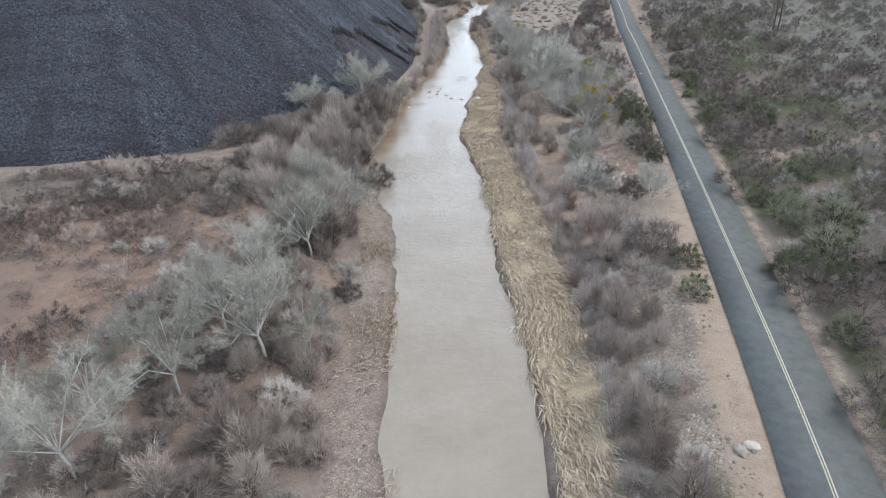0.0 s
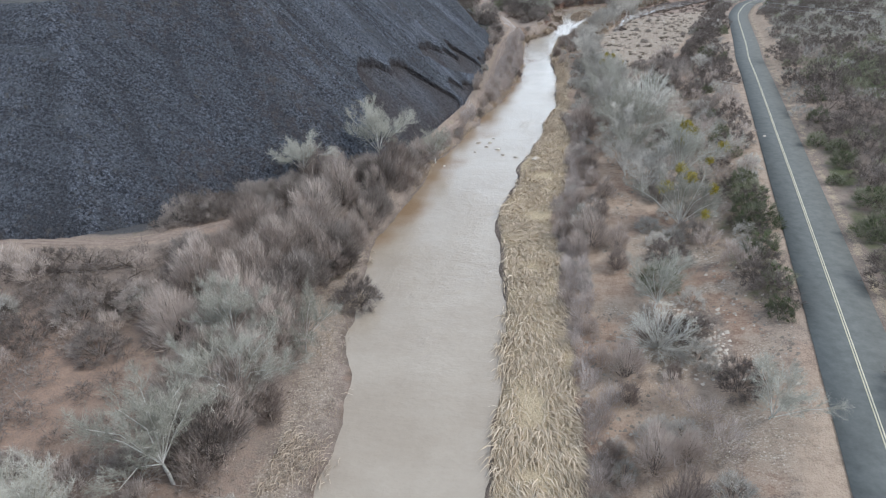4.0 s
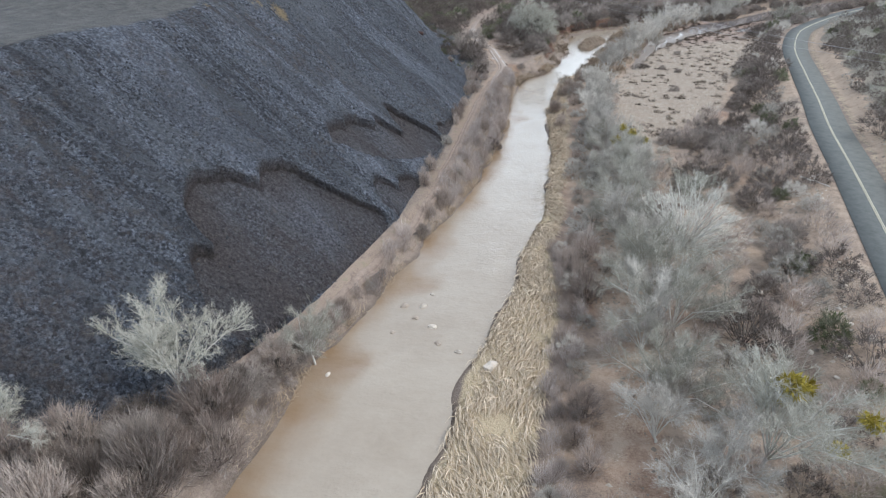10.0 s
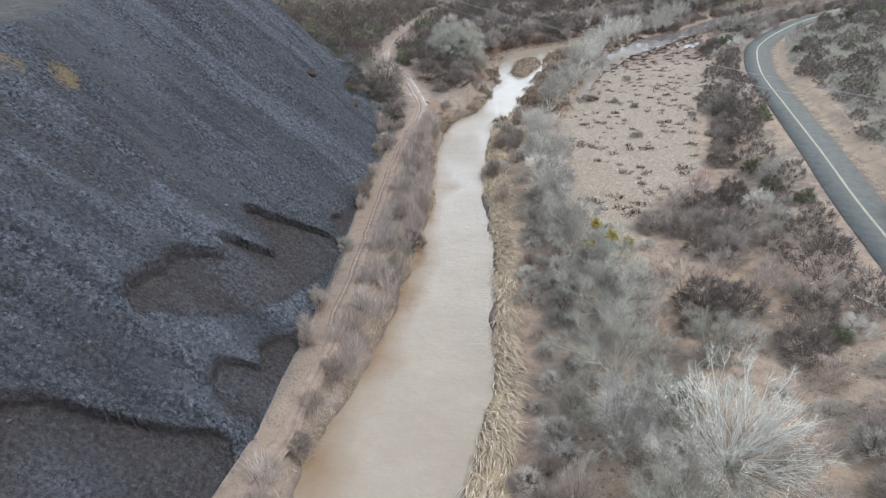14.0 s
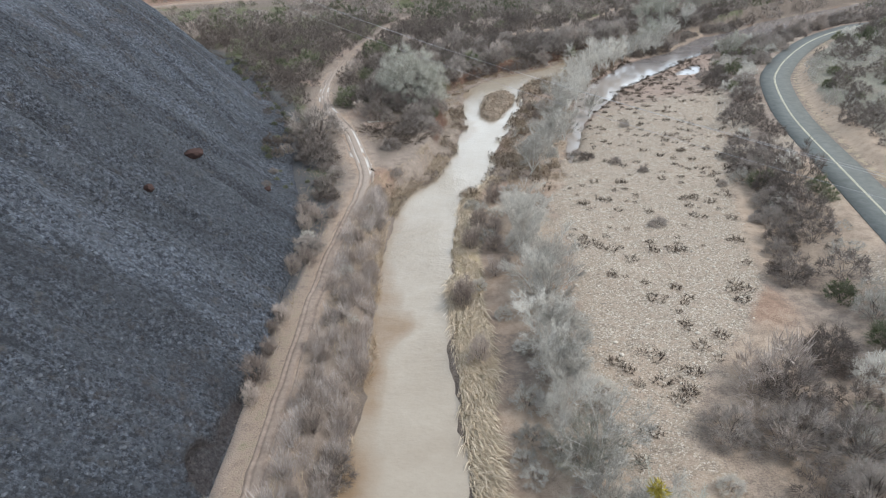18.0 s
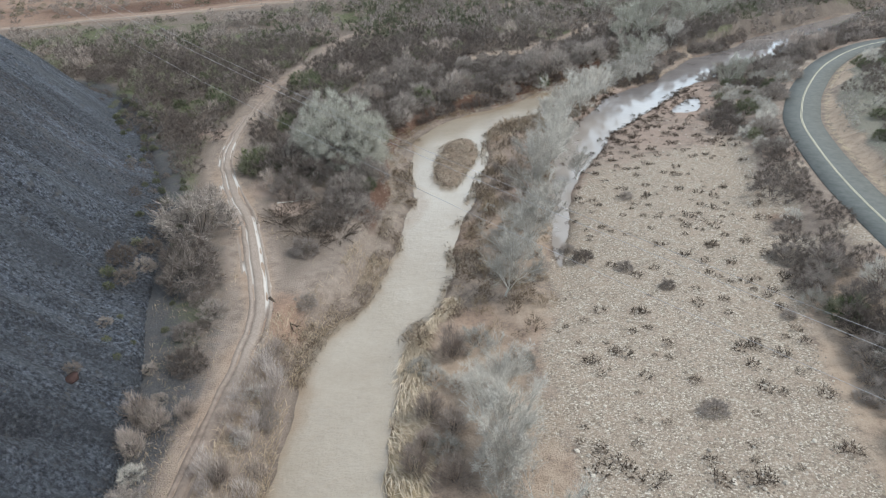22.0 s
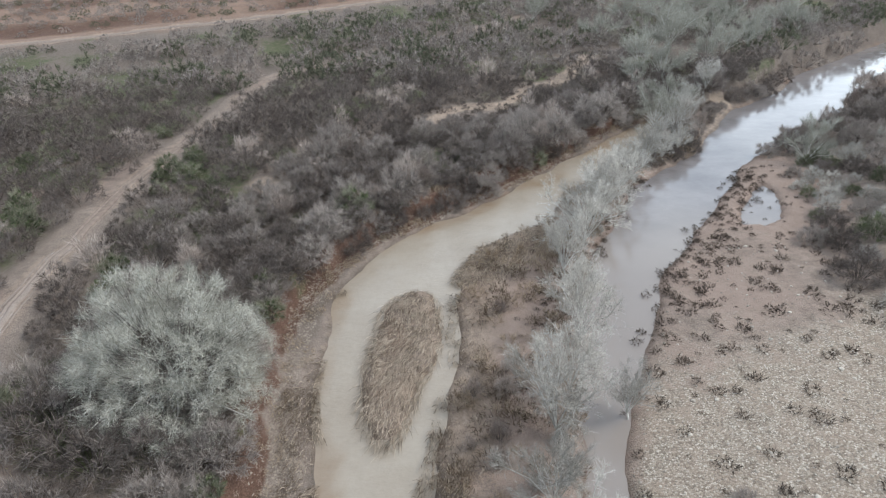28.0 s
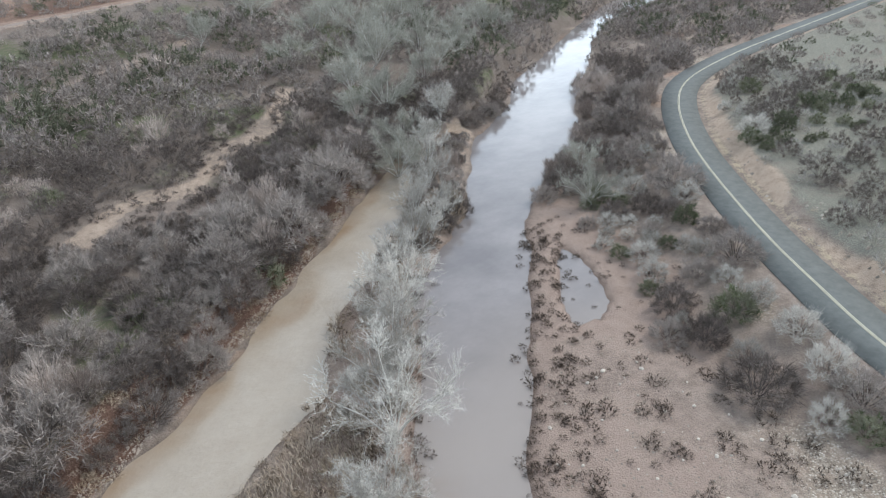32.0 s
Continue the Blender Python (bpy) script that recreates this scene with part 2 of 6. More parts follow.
def slag_material():
    m, n, l, b = material("slag", 0.85, 0.35)
    co = place(n)
    mp = n.new("ShaderNodeMapping")
    mp.inputs["Scale"].default_value = (0.1, 0.6, 0.1)
    mp.inputs["Rotation"].default_value = (0, 0, radians(-12))
    l.new(co, mp.inputs["Vector"])
    streak = noise_node(n, l, mp.outputs[0], 1.0, 6, 0.7)
    big, mid, fine = noise_node(n, l, co, 0.09, 4), noise_node(n, l, co, 0.75, 6, 0.75), noise_node(n, l, co, 3.4, 6, 0.8)
    cells = []
    for size in (2.4, 6.0):
        v = n.new("ShaderNodeTexVoronoi")
        v.inputs["Scale"].default_value = size
        wob = mix(n, l, 0.25, co, noise_colour(n, l, co, size * 1.5))
        l.new(wob, v.inputs["Vector"])
        q = n.new("ShaderNodeSeparateColor")
        l.new(v.outputs["Color"], q.inputs[0])
        cells.append((q.outputs[0], v.outputs["Distance"]))
    c = ramp(n, l, fine, [(0.4, (0.034, 0.039, 0.053)), (0.5, (0.145, 0.164, 0.208)), (0.6, (0.39, 0.43, 0.51))])
    c = mix(n, l, ramp(n, l, cells[0][0], [(0.5, (0.0,) * 3), (0.95, (0.5,) * 3)]), c, (0.13, 0.14, 0.16))
    c = mix(n, l, ramp(n, l, cells[1][0], [(0.76, (0.0,) * 3), (0.9, (0.75,) * 3)]), c, (0.22, 0.236, 0.268))
    c = mix(n, l, ramp(n, l, cells[1][0], [(0.1, (0.85,) * 3), (0.28, (0.0,) * 3)]), c, (0.024, 0.026, 0.032))
    c = mix(n, l, ramp(n, l, streak, [(0.5, (0.0,) * 3), (0.62, (0.6,) * 3)]), c, (0.19, 0.207, 0.235))
    c = mix(n, l, ramp(n, l, streak, [(0.38, (0.6,) * 3), (0.48, (0.0,) * 3)]), c, (0.04, 0.043, 0.05))
    c = mix(n, l, ramp(n, l, mid, [(0.52, (0.0,) * 3), (0.64, (0.5,) * 3)]), c, (0.05, 0.053, 0.062))
    at = n.new("ShaderNodeVertexColor")
    at.layer_name = "cover_a"
    s = n.new("ShaderNodeSeparateColor")
    l.new(at.outputs[0], s.inputs[0])
    scar, top, rust = list(s.outputs)[:3]
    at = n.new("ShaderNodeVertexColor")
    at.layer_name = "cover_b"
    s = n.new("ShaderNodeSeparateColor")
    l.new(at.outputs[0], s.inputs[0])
    lip_shade, yellow, light = list(s.outputs)[:3]
    at = n.new("ShaderNodeVertexColor")
    at.layer_name = "cover_c"
    slope_tone = n.new("ShaderNodeSeparateColor")
    l.new(at.outputs[0], slope_tone.inputs[0])
    # darkens low-tone streaks and rills, lightens high-tone streaks
    tongue = math_node(n, l, "MULTIPLY_ADD", mid, 0.35, math_node(n, l, "MULTIPLY_ADD", slope_tone.outputs[0], 0.75, -0.05))
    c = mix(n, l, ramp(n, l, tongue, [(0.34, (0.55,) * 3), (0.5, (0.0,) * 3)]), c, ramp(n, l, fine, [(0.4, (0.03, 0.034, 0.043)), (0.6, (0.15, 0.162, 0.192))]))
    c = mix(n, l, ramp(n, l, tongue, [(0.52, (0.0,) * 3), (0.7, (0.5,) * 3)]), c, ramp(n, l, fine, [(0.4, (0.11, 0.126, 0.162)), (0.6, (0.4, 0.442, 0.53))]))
    c = mix(n, l, ramp(n, l, slope_tone.outputs[1], [(0.3, (0.4,) * 3), (0.48, (0.0,) * 3)]), c, (0.06, 0.061, 0.07))
    c = mix(n, l, sharpen(n, l, rust, mid, 0.35), c, ramp(n, l, fine, [(0.3, (0.06, 0.048, 0.046)), (0.7, (0.17, 0.135, 0.125))]))
    c = mix(n, l, math_node(n, l, "MULTIPLY", light, 0.45), c, (0.2, 0.215, 0.24))
    c = mix(n, l, scar, c, ramp(n, l, fine, [(0.35, (0.048, 0.04, 0.041)), (0.65, (0.175, 0.148, 0.146))]))
    c = mix(n, l, sharpen(n, l, top, mid, 0.3), c, ramp(n, l, mid, [(0.3, (0.12, 0.12, 0.118)), (0.7, (0.25, 0.242, 0.232))]))
    c = mix(n, l, sharpen(n, l, yellow, fine, 0.2), c, (0.4, 0.3, 0.17))
    # overhang shade of the scars, painted as a dark red-brown band
    c = mix(n, l, math_node(n, l, "MULTIPLY", lip_shade, 0.8), c, ramp(n, l, fine, [(0.3, (0.03, 0.023, 0.022)), (0.7, (0.07, 0.052, 0.048))]))
    l.new(c, b.inputs["Base Color"])
    h = math_node(n, l, "ADD", math_node(n, l, "MULTIPLY", cells[0][1], -0.5), math_node(n, l, "MULTIPLY", cells[1][1], -0.3))
    bump(n, l, b, math_node(n, l, "ADD", math_node(n, l, "MULTIPLY", fine, 0.5), math_node(n, l, "ADD", h, mid)), 1.0, 1.9)
    return m


def noise_colour(n, l, co, scale):
    t = n.new("ShaderNodeTexNoise")
    t.inputs["Scale"].default_value, t.inputs["Detail"].default_value = scale, 3
    l.new(co, t.inputs["Vector"])
    return t.outputs["Color"]


def water_material(name, shallow, deep, wave, strength):
    m, n, l, b = material(name, 0.04, 0.5)
    b.inputs["IOR"].default_value = 1.62
    co = place(n)
    mp = n.new("ShaderNodeMapping")
    mp.inputs["Scale"].default_value = (0.75, 1.0, 1.0)
    l.new(co, mp.inputs["Vector"])
    big = noise_node(n, l, mp.outputs[0], 0.14, 4)
    chop, rip = noise_node(n, l, mp.outputs[0], 1.0, 5, 0.62), noise_node(n, l, mp.outputs[0], 3.2, 4, 0.65)
    c = ramp(n, l, big, [(0.35, shallow), (0.65, deep)])
    # wavelets' uneven reflection, painted as slight tone in the water colour
    ripple_shine = ramp(n, l, math_node(n, l, "MULTIPLY_ADD", rip, 0.45, math_node(n, l, "MULTIPLY", chop, 0.55)), [(0.4, (0.97,) * 3), (0.6, (1.03,) * 3)])
    c = mix(n, l, 1.0, c, ripple_shine, "MULTIPLY")
    at = n.new("ShaderNodeVertexColor")
    at.layer_name = "cover_a"
    s = n.new("ShaderNodeSeparateColor")
    l.new(at.outputs[0], s.inputs[0])
    edge = math_node(n, l, "MINIMUM", math_node(n, l, "MULTIPLY", s.outputs[0], 4.0), 1.0)
    c = mix(n, l, math_node(n, l, "MULTIPLY", sharpen(n, l, s.outputs[0], big, 0.5), edge), c, (0.27, 0.185, 0.115))
    c = mix(n, l, s.outputs[1], c, (0.32, 0.278, 0.25))
    l.new(c, b.inputs["Base Color"])
    l.new(ramp(n, l, big, [(0.35, (0.08,) * 3), (0.65, (0.02,) * 3)]), b.inputs["Roughness"])
    heave = math_node(n, l, "MULTIPLY_ADD", s.outputs[2], 1.6, 1.0)
    bump(n, l, b, math_node(n, l, "MULTIPLY", heave, math_node(n, l, "ADD", chop, math_node(n, l, "MULTIPLY", rip, 0.5))), strength, wave)
    return m


def plain(name, dark, light, scale=3.0, rough=0.9, spec=0.2, vary=0.35, relief=0.0, apart=None):
    """A grained material that also differs a little from thing to thing."""
    m, n, l, b = material(name, rough, spec)
    co = place(n)
    f = noise_node(n, l, co, scale, 4, 0.7)
    info = n.new("ShaderNodeObjectInfo")
    geo = n.new("ShaderNodeNewGeometry")
    apart = vary if apart is None else apart
    r = math_node(n, l, "MULTIPLY_ADD", info.outputs["Random"], apart, -apart / 2)
    r = math_node(n, l, "ADD", r, math_node(n, l, "MULTIPLY_ADD", geo.outputs["Random Per Island"], vary, -vary / 2))
    f2 = math_node(n, l, "ADD", f, r)
    l.new(ramp(n, l, f2, [(0.25, dark), (0.75, light)]), b.inputs["Base Color"])
    if relief:
        bump(n, l, b, f, 0.7, relief)
    return m


MAT = {
    "ground": ground_material(),
    "slag": slag_material(),
    "river": water_material("silty_river_water", (0.36, 0.304, 0.242), (0.41, 0.355, 0.29), 0.1, 0.6),
    "pond": water_material("still_flood_water", (0.19, 0.172, 0.17), (0.27, 0.245, 0.24), 0.02, 0.2),
    "asphalt": plain("worn_asphalt", (0.118, 0.126, 0.121), (0.188, 0.198, 0.19), 1.2, 0.9, 0.25, 0.0, 0.01),
    "yellow": plain("yellow_road_paint", (0.54, 0.5, 0.37), (0.7, 0.66, 0.53), 5.0, 0.8),
    "pale_bark": plain("pale_bark", (0.42, 0.4, 0.365), (0.7, 0.68, 0.635), 4.0),
    "pale_twig": plain("pale_green_grey_twigs", (0.26, 0.25, 0.21), (0.52, 0.503, 0.44), 0.3, apart=0.4),
    "bright_twig": plain("pale_ivory_twigs", (0.44, 0.433, 0.378), (0.8, 0.785, 0.71), 0.3, apart=0.3),
    "sage_twig": plain("grey_green_twigs", (0.26, 0.252, 0.214), (0.56, 0.542, 0.475), 0.35, apart=0.2),
    "grey_bark": plain("grey_brown_bark", (0.075, 0.061, 0.055), (0.2, 0.172, 0.155), 4.0),
    "grey_twig": plain("grey_brown_twigs", (0.13, 0.106, 0.094), (0.4, 0.35, 0.316), 0.24, vary=0.3, apart=0.55),
    "red_twig": plain("red_brown_twigs", (0.24, 0.193, 0.168), (0.56, 0.478, 0.425), 0.3, apart=0.5),
    "mauve_twig": plain("purple_grey_shoots", (0.31, 0.266, 0.246), (0.66, 0.588, 0.55), 0.3, apart=0.4),
    "silver_twig": plain("silvery_willow_twigs", (0.34, 0.318, 0.286), (0.69, 0.655, 0.598), 0.3, apart=0.5),
    "olive_twig": plain("olive_leafy_twigs", (0.11, 0.114, 0.076), (0.33, 0.325, 0.235), 0.24, vary=0.2, apart=0.5),
    "leaf": plain("small_green_leaves", (0.075, 0.092, 0.045), (0.18, 0.198, 0.11), 2.0),
    "mistletoe": plain("yellow_green_mistletoe", (0.24, 0.19, 0.03), (0.5, 0.41, 0.09), 2.0),
    "straw": plain("dry_straw_reeds", (0.53, 0.435, 0.325), (0.92, 0.8, 0.645), 0.7, vary=0.5),
    "dead_reed": plain("drowned_brown_reeds", (0.13, 0.095, 0.068), (0.52, 0.43, 0.34), 0.7, vary=0.8),
    "straw_brown": plain("tan_dry_grass", (0.28, 0.215, 0.155), (0.56, 0.455, 0.345), 0.7, vary=0.5),
    "weed": plain("dry_brown_weeds", (0.05, 0.038, 0.031), (0.155, 0.12, 0.097), 2.0),
    "stone": plain("pale_river_stone", (0.22, 0.19, 0.16), (0.6, 0.54, 0.47), 1.5, 0.85, 0.3, 0.7, 0.02),
    "bank_stone": plain("brown_bank_stone", (0.13, 0.105, 0.088), (0.36, 0.305, 0.255), 1.5, 0.85, 0.3, 0.6, 0.02),
    "slag_stone": plain("black_slag_lumps", (0.03, 0.032, 0.039), (0.1, 0.107, 0.124), 1.5, 0.8, 0.35, 0.6, 0.02),
    "red_bank": plain("red_brown_slag", (0.03, 0.02, 0.019), (0.075, 0.047, 0.043), 0.9, 0.95, 0.1, 0.3, 0.1),
    "wire": plain("steel_wire", (0.35, 0.35, 0.36), (0.5, 0.5, 0.52), 3.0, 0.45, 0.5),
    "wood": plain("weathered_wood", (0.06, 0.045, 0.035), (0.15, 0.12, 0.1), 3.0, 0.9, 0.2, 0.2, 0.02),
}

# ---- plan ----
RIVER_WEST = [(-2, -80), (-3.5, 0), (-3.9, 26), (-4.8, 35), (-4.8, 42), (-5, 52), (-5.2, 60), (-7, 69), (-8, 76), (-9.3, 85), (-9, 93), (-7.8, 100),
              (-7, 106), (-6.5, 111.5), (-5.3, 117), (-3.3, 124.5), (-2.2, 133), (-0.5, 139), (0.5, 145), (1.9, 152), (2.8, 163), (3.7, 174), (3.3, 184),
              (3, 197), (4.2, 208), (7.7, 213.4), (10.8, 222), (11.8, 230), (13.6, 238), (13, 246), (13.6, 253), (15, 262), (20, 270), (27.3, 275.5),
              (35.3, 281.5), (45, 289.8), (54.5, 299), (64, 306), (67, 309)]
RIVER_EAST = [(7, -80), (6.6, 0), (6.4, 25), (6.4, 32), (6, 41), (5.6, 51), (5.3, 64), (5, 78), (4.4, 86), (3.4, 94), (4.9, 103), (5.2, 107), (5.6, 113),
              (7.4, 120.5), (8.2, 126), (8.6, 132), (9.8, 139), (10.6, 146), (11, 155), (10.6, 168), (10, 181), (10.7, 198), (12.4, 208.5), (15.3, 212.5),
              (17.4, 219), (17.6, 225), (20.3, 234), (22.5, 242), (24, 248), (25.5, 256), (26.8, 262), (31.5, 269), (38.5, 272.8), (41, 278), (46, 282.5),
              (52, 287.5), (56, 291.5), (62, 298.7), (66, 305)]
WEST, EAST = bend(RIVER_WEST), bend(RIVER_EAST)
RIVER = np.vstack([WEST, EAST[::-1]])
POND = bend([(27, 218), (28.3, 226), (30.3, 234.6), (31.8, 241), (33.6, 248), (35.6, 255), (38.8, 260), (41.6, 265.5), (46.6, 272.5), (50.5, 279), (54, 282), (60, 287),
             (64, 289.5), (71, 298), (81, 309), (93, 316.5), (103, 327), (118, 337), (143, 353), (172, 371), (200, 384), (260, 410), (262, 400), (205, 374), (160, 357),
             (125.5, 329), (106, 314), (92.5, 300), (80, 293), (68, 284.5), (64, 279), (57.7, 271.5), (53.5, 267.5), (49.1, 262), (44.7, 257.4), (42.3, 252.9), (40.4, 249.1),
             (37.6, 244.5), (35.2, 238.6), (33, 233), (30, 224), (28.5, 218)], 2)
PUDDLE = bend([(66.6, 277.6), (62.8, 273.8), (59.6, 269.8), (58.6, 267.3), (61, 266.7), (64.4, 268.8), (66.6, 273.2), (67.2, 276.6), (66.6, 277.6)])
ISLAND = bend([(18.6, 257.5), (21, 259.8), (23.4, 259.2), (23.4, 252), (21, 245.6), (19, 240.8), (16.8, 242.8), (16.9, 249), (18.6, 257.5)])
ISLET = bend([(25.6, 261.6), (28.6, 266.3), (32.1, 269.2), (37.9, 271.6), (38.2, 266.3), (28.6, 259.8), (25.6, 261.6)])
BAR = bend([(21, 162), (21.4, 172), (22, 184), (22.3, 193), (23.6, 204), (26, 213), (27.5, 221), (31, 231), (36, 242), (42, 252.5), (48, 259), (55, 266), (61, 262), (60, 246),
            (55, 231), (50, 219), (46, 207.5), (43, 200), (39.8, 188.6), (37, 180.5), (31.5, 174), (27.7, 169), (24.5, 163), (21, 162)])
ROAD = bend([(-10, -90), (3, -50), (13, -5), (20.8, 24), (27.2, 53.8), (34.75, 91.3), (40.65, 121), (46.4, 150), (49.7, 167.5), (53.2, 183), (57.6, 204), (62.6, 226.6), (69.6, 247),
             (75, 257), (82, 267.3), (94, 282), (107.5, 294.3), (120, 301.5), (138, 306.3), (161, 310), (206, 316.2), (300, 330), (420, 352)], 5)
TRACK = bend([(-80, 70), (-45, 76), (-33, 79), (-26, 83.7), (-19.6, 90.8), (-13.8, 98.7), (-10.2, 107.8), (-7.2, 118), (-4.7, 130), (-2.8, 142), (-2.2, 152), (-2.1, 165), (-2, 180),
              (-1.7, 190), (-0.6, 201.5), (-0.3, 208), (-1.2, 214), (-4.4, 226), (-8.6, 237), (-11.5, 247), (-12.5, 259), (-12.3, 270), (-11, 285), (-8.4, 298),
              (-5.5, 310), (-3.4, 328), (1, 341), (10, 346), (17, 352.5), (25, 362), (35, 366.5), (60, 385)])
FAR_ROAD = bend([(-190, 350), (-98, 376), (-68, 382), (-38, 392), (-12, 399.5), (9, 407), (28, 418), (41, 425.5), (90, 452), (160, 488)])
GLADE = bend([(64, 339), (60, 333.5), (53, 322), (47.4, 318.6), (40, 310), (33, 309), (27.8, 303.4)])
TOE = bend([(-420, 20), (-140, 60), (-100, 66), (-70, 72), (-57, 76), (-47, 76.5), (-38, 79), (-29, 87.5), (-20, 95), (-16, 99.5), (-12, 106), (-9, 115), (-7, 124), (-5.5, 132), (-4.6, 142),
            (-4.2, 157), (-4.4, 172), (-4.8, 185), (-5.9, 197), (-9.5, 210), (-12, 222), (-15, 233), (-20, 245), (-40, 285), (-68, 308), (-110, 335), (-420, 360)], 2)
WIDE_SCAR = (
    [(-13, 108.5), (-14.2, 110.1), (-15.9, 112), (-16.4, 113.1), (-16.2, 114), (-15.4, 114.7), (-16.4, 114.9), (-17.6, 115.5), (-18.4, 116.5), (-18.8, 118), (-18.7, 119.6), (-18.2, 121),
     (-17.4, 121.9), (-16.6, 122.6), (-15.3, 123.6), (-15.6, 125), (-15.5, 126.4), (-15, 127.7), (-14.2, 128.8), (-13.2, 129.3), (-11.4, 129.8), (-9.2, 130.6), (-5.6, 132.3), (-6, 126), (-8, 118), (-10.5, 110)])
LESSER_SCARS = (
    [(-12.4, 136.3), (-13.4, 137.4), (-13.7, 139), (-13.2, 140.8), (-12.9, 141.8), (-13.1, 142.8), (-12.8, 144), (-12, 145.4), (-10.5, 146.5), (-11.4, 147.6), (-11.1, 148.8), (-10.2, 149.6), (-8.2, 150.6),
     (-9.8, 152), (-11.4, 153.4), (-11.4, 154.5), (-10.1, 155.5), (-7.5, 157.2), (-4.2, 158.5), (-4.5, 152), (-6, 146), (-9, 140)],
    [(-6.6, 133.4), (-7.5, 134.3), (-8.2, 135.4), (-8.2, 136.6), (-7.5, 137.7), (-6.1, 138.6), (-6.5, 139.8), (-6.2, 141.2), (-5.2, 142.8), (-4.5, 144), (-4.6, 139), (-5.2, 134)],
    [(-4.3, 159.6), (-5.1, 160.2), (-5.8, 161.4), (-5.8, 162.6), (-5, 163.8), (-5.1, 165), (-4.8, 168.8), (-4.4, 170), (-4.2, 165)])
SCARS = [bend(s + s[:1], 3) for s in (WIDE_SCAR, *LESSER_SCARS)]
ROAD_HALF = 2.6
LANE = bend([(12.6, 60), (13.4, 70.8), (14.8, 79), (16, 88), (17.2, 99.5), (17.6, 116), (17.2, 134)])
PATH = bend([(21, 56), (21.8, 59.5), (23.1, 63.8), (23.9, 71), (24.1, 78), (25.5, 84)])


MIDDLE = [((a[0] + b[0]) / 2, (a[1] + b[1]) / 2) for a, b in zip(RIVER_WEST, RIVER_EAST)]
WEST_LAND = np.array([(4, -9000), *MIDDLE, (70, 309), (80, 313.5), (92, 321), (103, 331), (118, 341), (143, 357), (172, 375), (260, 417), (900, 700), (9000, 9000), (-9000, 9000), (-9000, -9000)])


def heap_depth(x, y):
    return -region(x, y, TOE)


class Survey:
    """All that the plan says of a set of places."""

    def __init__(self, x, y):
        x, y = np.asarray(x, float), np.asarray(y, float)
        self.x, self.y = x, y
        dw, de = line_distance(x, y, WEST)[0], line_distance(x, y, EAST)[0]
        inn = inside(x, y, RIVER)
        self.west = inside(x, y, WEST_LAND) & ~inn
        self.river = np.where(inn, -np.minimum(dw, de), np.minimum(dw, de))
        self.pond = region(x, y, POND) + 0.6 * ease(250, 238, y)
        self.puddle = region(x, y, PUDDLE)
        self.island = np.minimum(region(x, y, ISLAND), region(x, y, ISLET))
        self.bar = region(x, y, BAR)
        d, s = line_distance(x, y, ROAD)
        self.road = d
        i = np.clip((s * (len(ROAD) - 1)).astype(int), 0, len(ROAD) - 2)
        a, b = ROAD[i], ROAD[i + 1]
        self.east_of_road = ((b[..., 0] - a[..., 0]) * (y - a[..., 1]) - (b[..., 1] - a[..., 1]) * (x - a[..., 0])) < 0
        self.track = line_distance(x, y, TRACK)[0]
        self.far_road = line_distance(x, y, FAR_ROAD)[0]
        self.heap = heap_depth(x, y)
        self.rough = fbm(x, y, 5.0, 3, 4)

    def height(self):
        x, y, d = self.x, self.y, self.river + self.rough * 1.1
        # west bank: shelf, bank and terrace
        shelf = np.interp(y, [60, 88, 95, 205, 222, 232, 262, 270], [4.2, 3.6, 0.6, 0.6, 2.2, 3.6, 3.2, 1.9])
        run = np.interp(y, [60, 90, 205, 222, 400], [4.0, 2.2, 2.0, 0.9, 0.9])
        west = np.clip(d, 0, 1) * 0.35 + 0.05 * np.clip(d, 0, 4) + ease(0, 1, (d - shelf) / run) * 1.9 + 0.05 * np.clip(d - shelf - run, 0, 30)
        west = west + fbm(x, y, 11, 5) * 0.5 * ease(4, 12, d) + np.clip(y - 360, 0, 60) * 0.06
        # east bank: reeds, flood plain and the road's bank
        dd = np.minimum(d, np.minimum(self.pond + self.rough, self.puddle + 0.7 + self.rough * 0.5))
        east = np.clip(dd, 0, 1) * 0.3 + 0.07 * np.clip(dd, 0, 12) + fbm(x, y, 5, 8) * 0.25 * ease(0.5, 3, dd)
        base = np.where(self.west, west, east)
        off = self.road - ROAD_HALF
        apron = np.interp(y, [0, 15, 55, 70, 240, 300], [2.8, 2.8, 2.4, 1.0, 0.9, 0.9])
        slope = 3.0 - np.clip(off - apron, 0, 60) * 0.28 + self.rough * 0.3 * ease(0, 2, off - apron)
        cut = np.interp(y, [100, 140, 180, 300], [0.1, 0.5, 1.1, 1.4])
        above = 3.0 + cut * ease(0.7, 3.2, off + self.rough) + 0.085 * np.clip(off - 3, 0, 60) + fbm(x, y, 14, 21) * 0.9 * ease(3, 14, off)
        z = np.where(self.east_of_road & ~self.west, above, np.where(self.west, base, np.maximum(base, slope)))
        z = np.where((self.road < ROAD_HALF + 0.35), 2.93, z)
        # water beds
        bed = np.minimum(d, np.where(self.west, 99, np.minimum(self.pond + self.rough, self.puddle + self.rough * 0.4)))
        z = np.where(bed < 0, np.maximum(-0.9, bed * 0.45), z)
        isl = self.island + self.rough * 0.6
        z = np.where(isl < 0, np.maximum(z, np.clip(-isl * 0.5, 0, 0.42)), z)
        z = z + ease(0, 14, 40 - self.far_road) * np.clip(y - 355, 0, 25) * 0.04
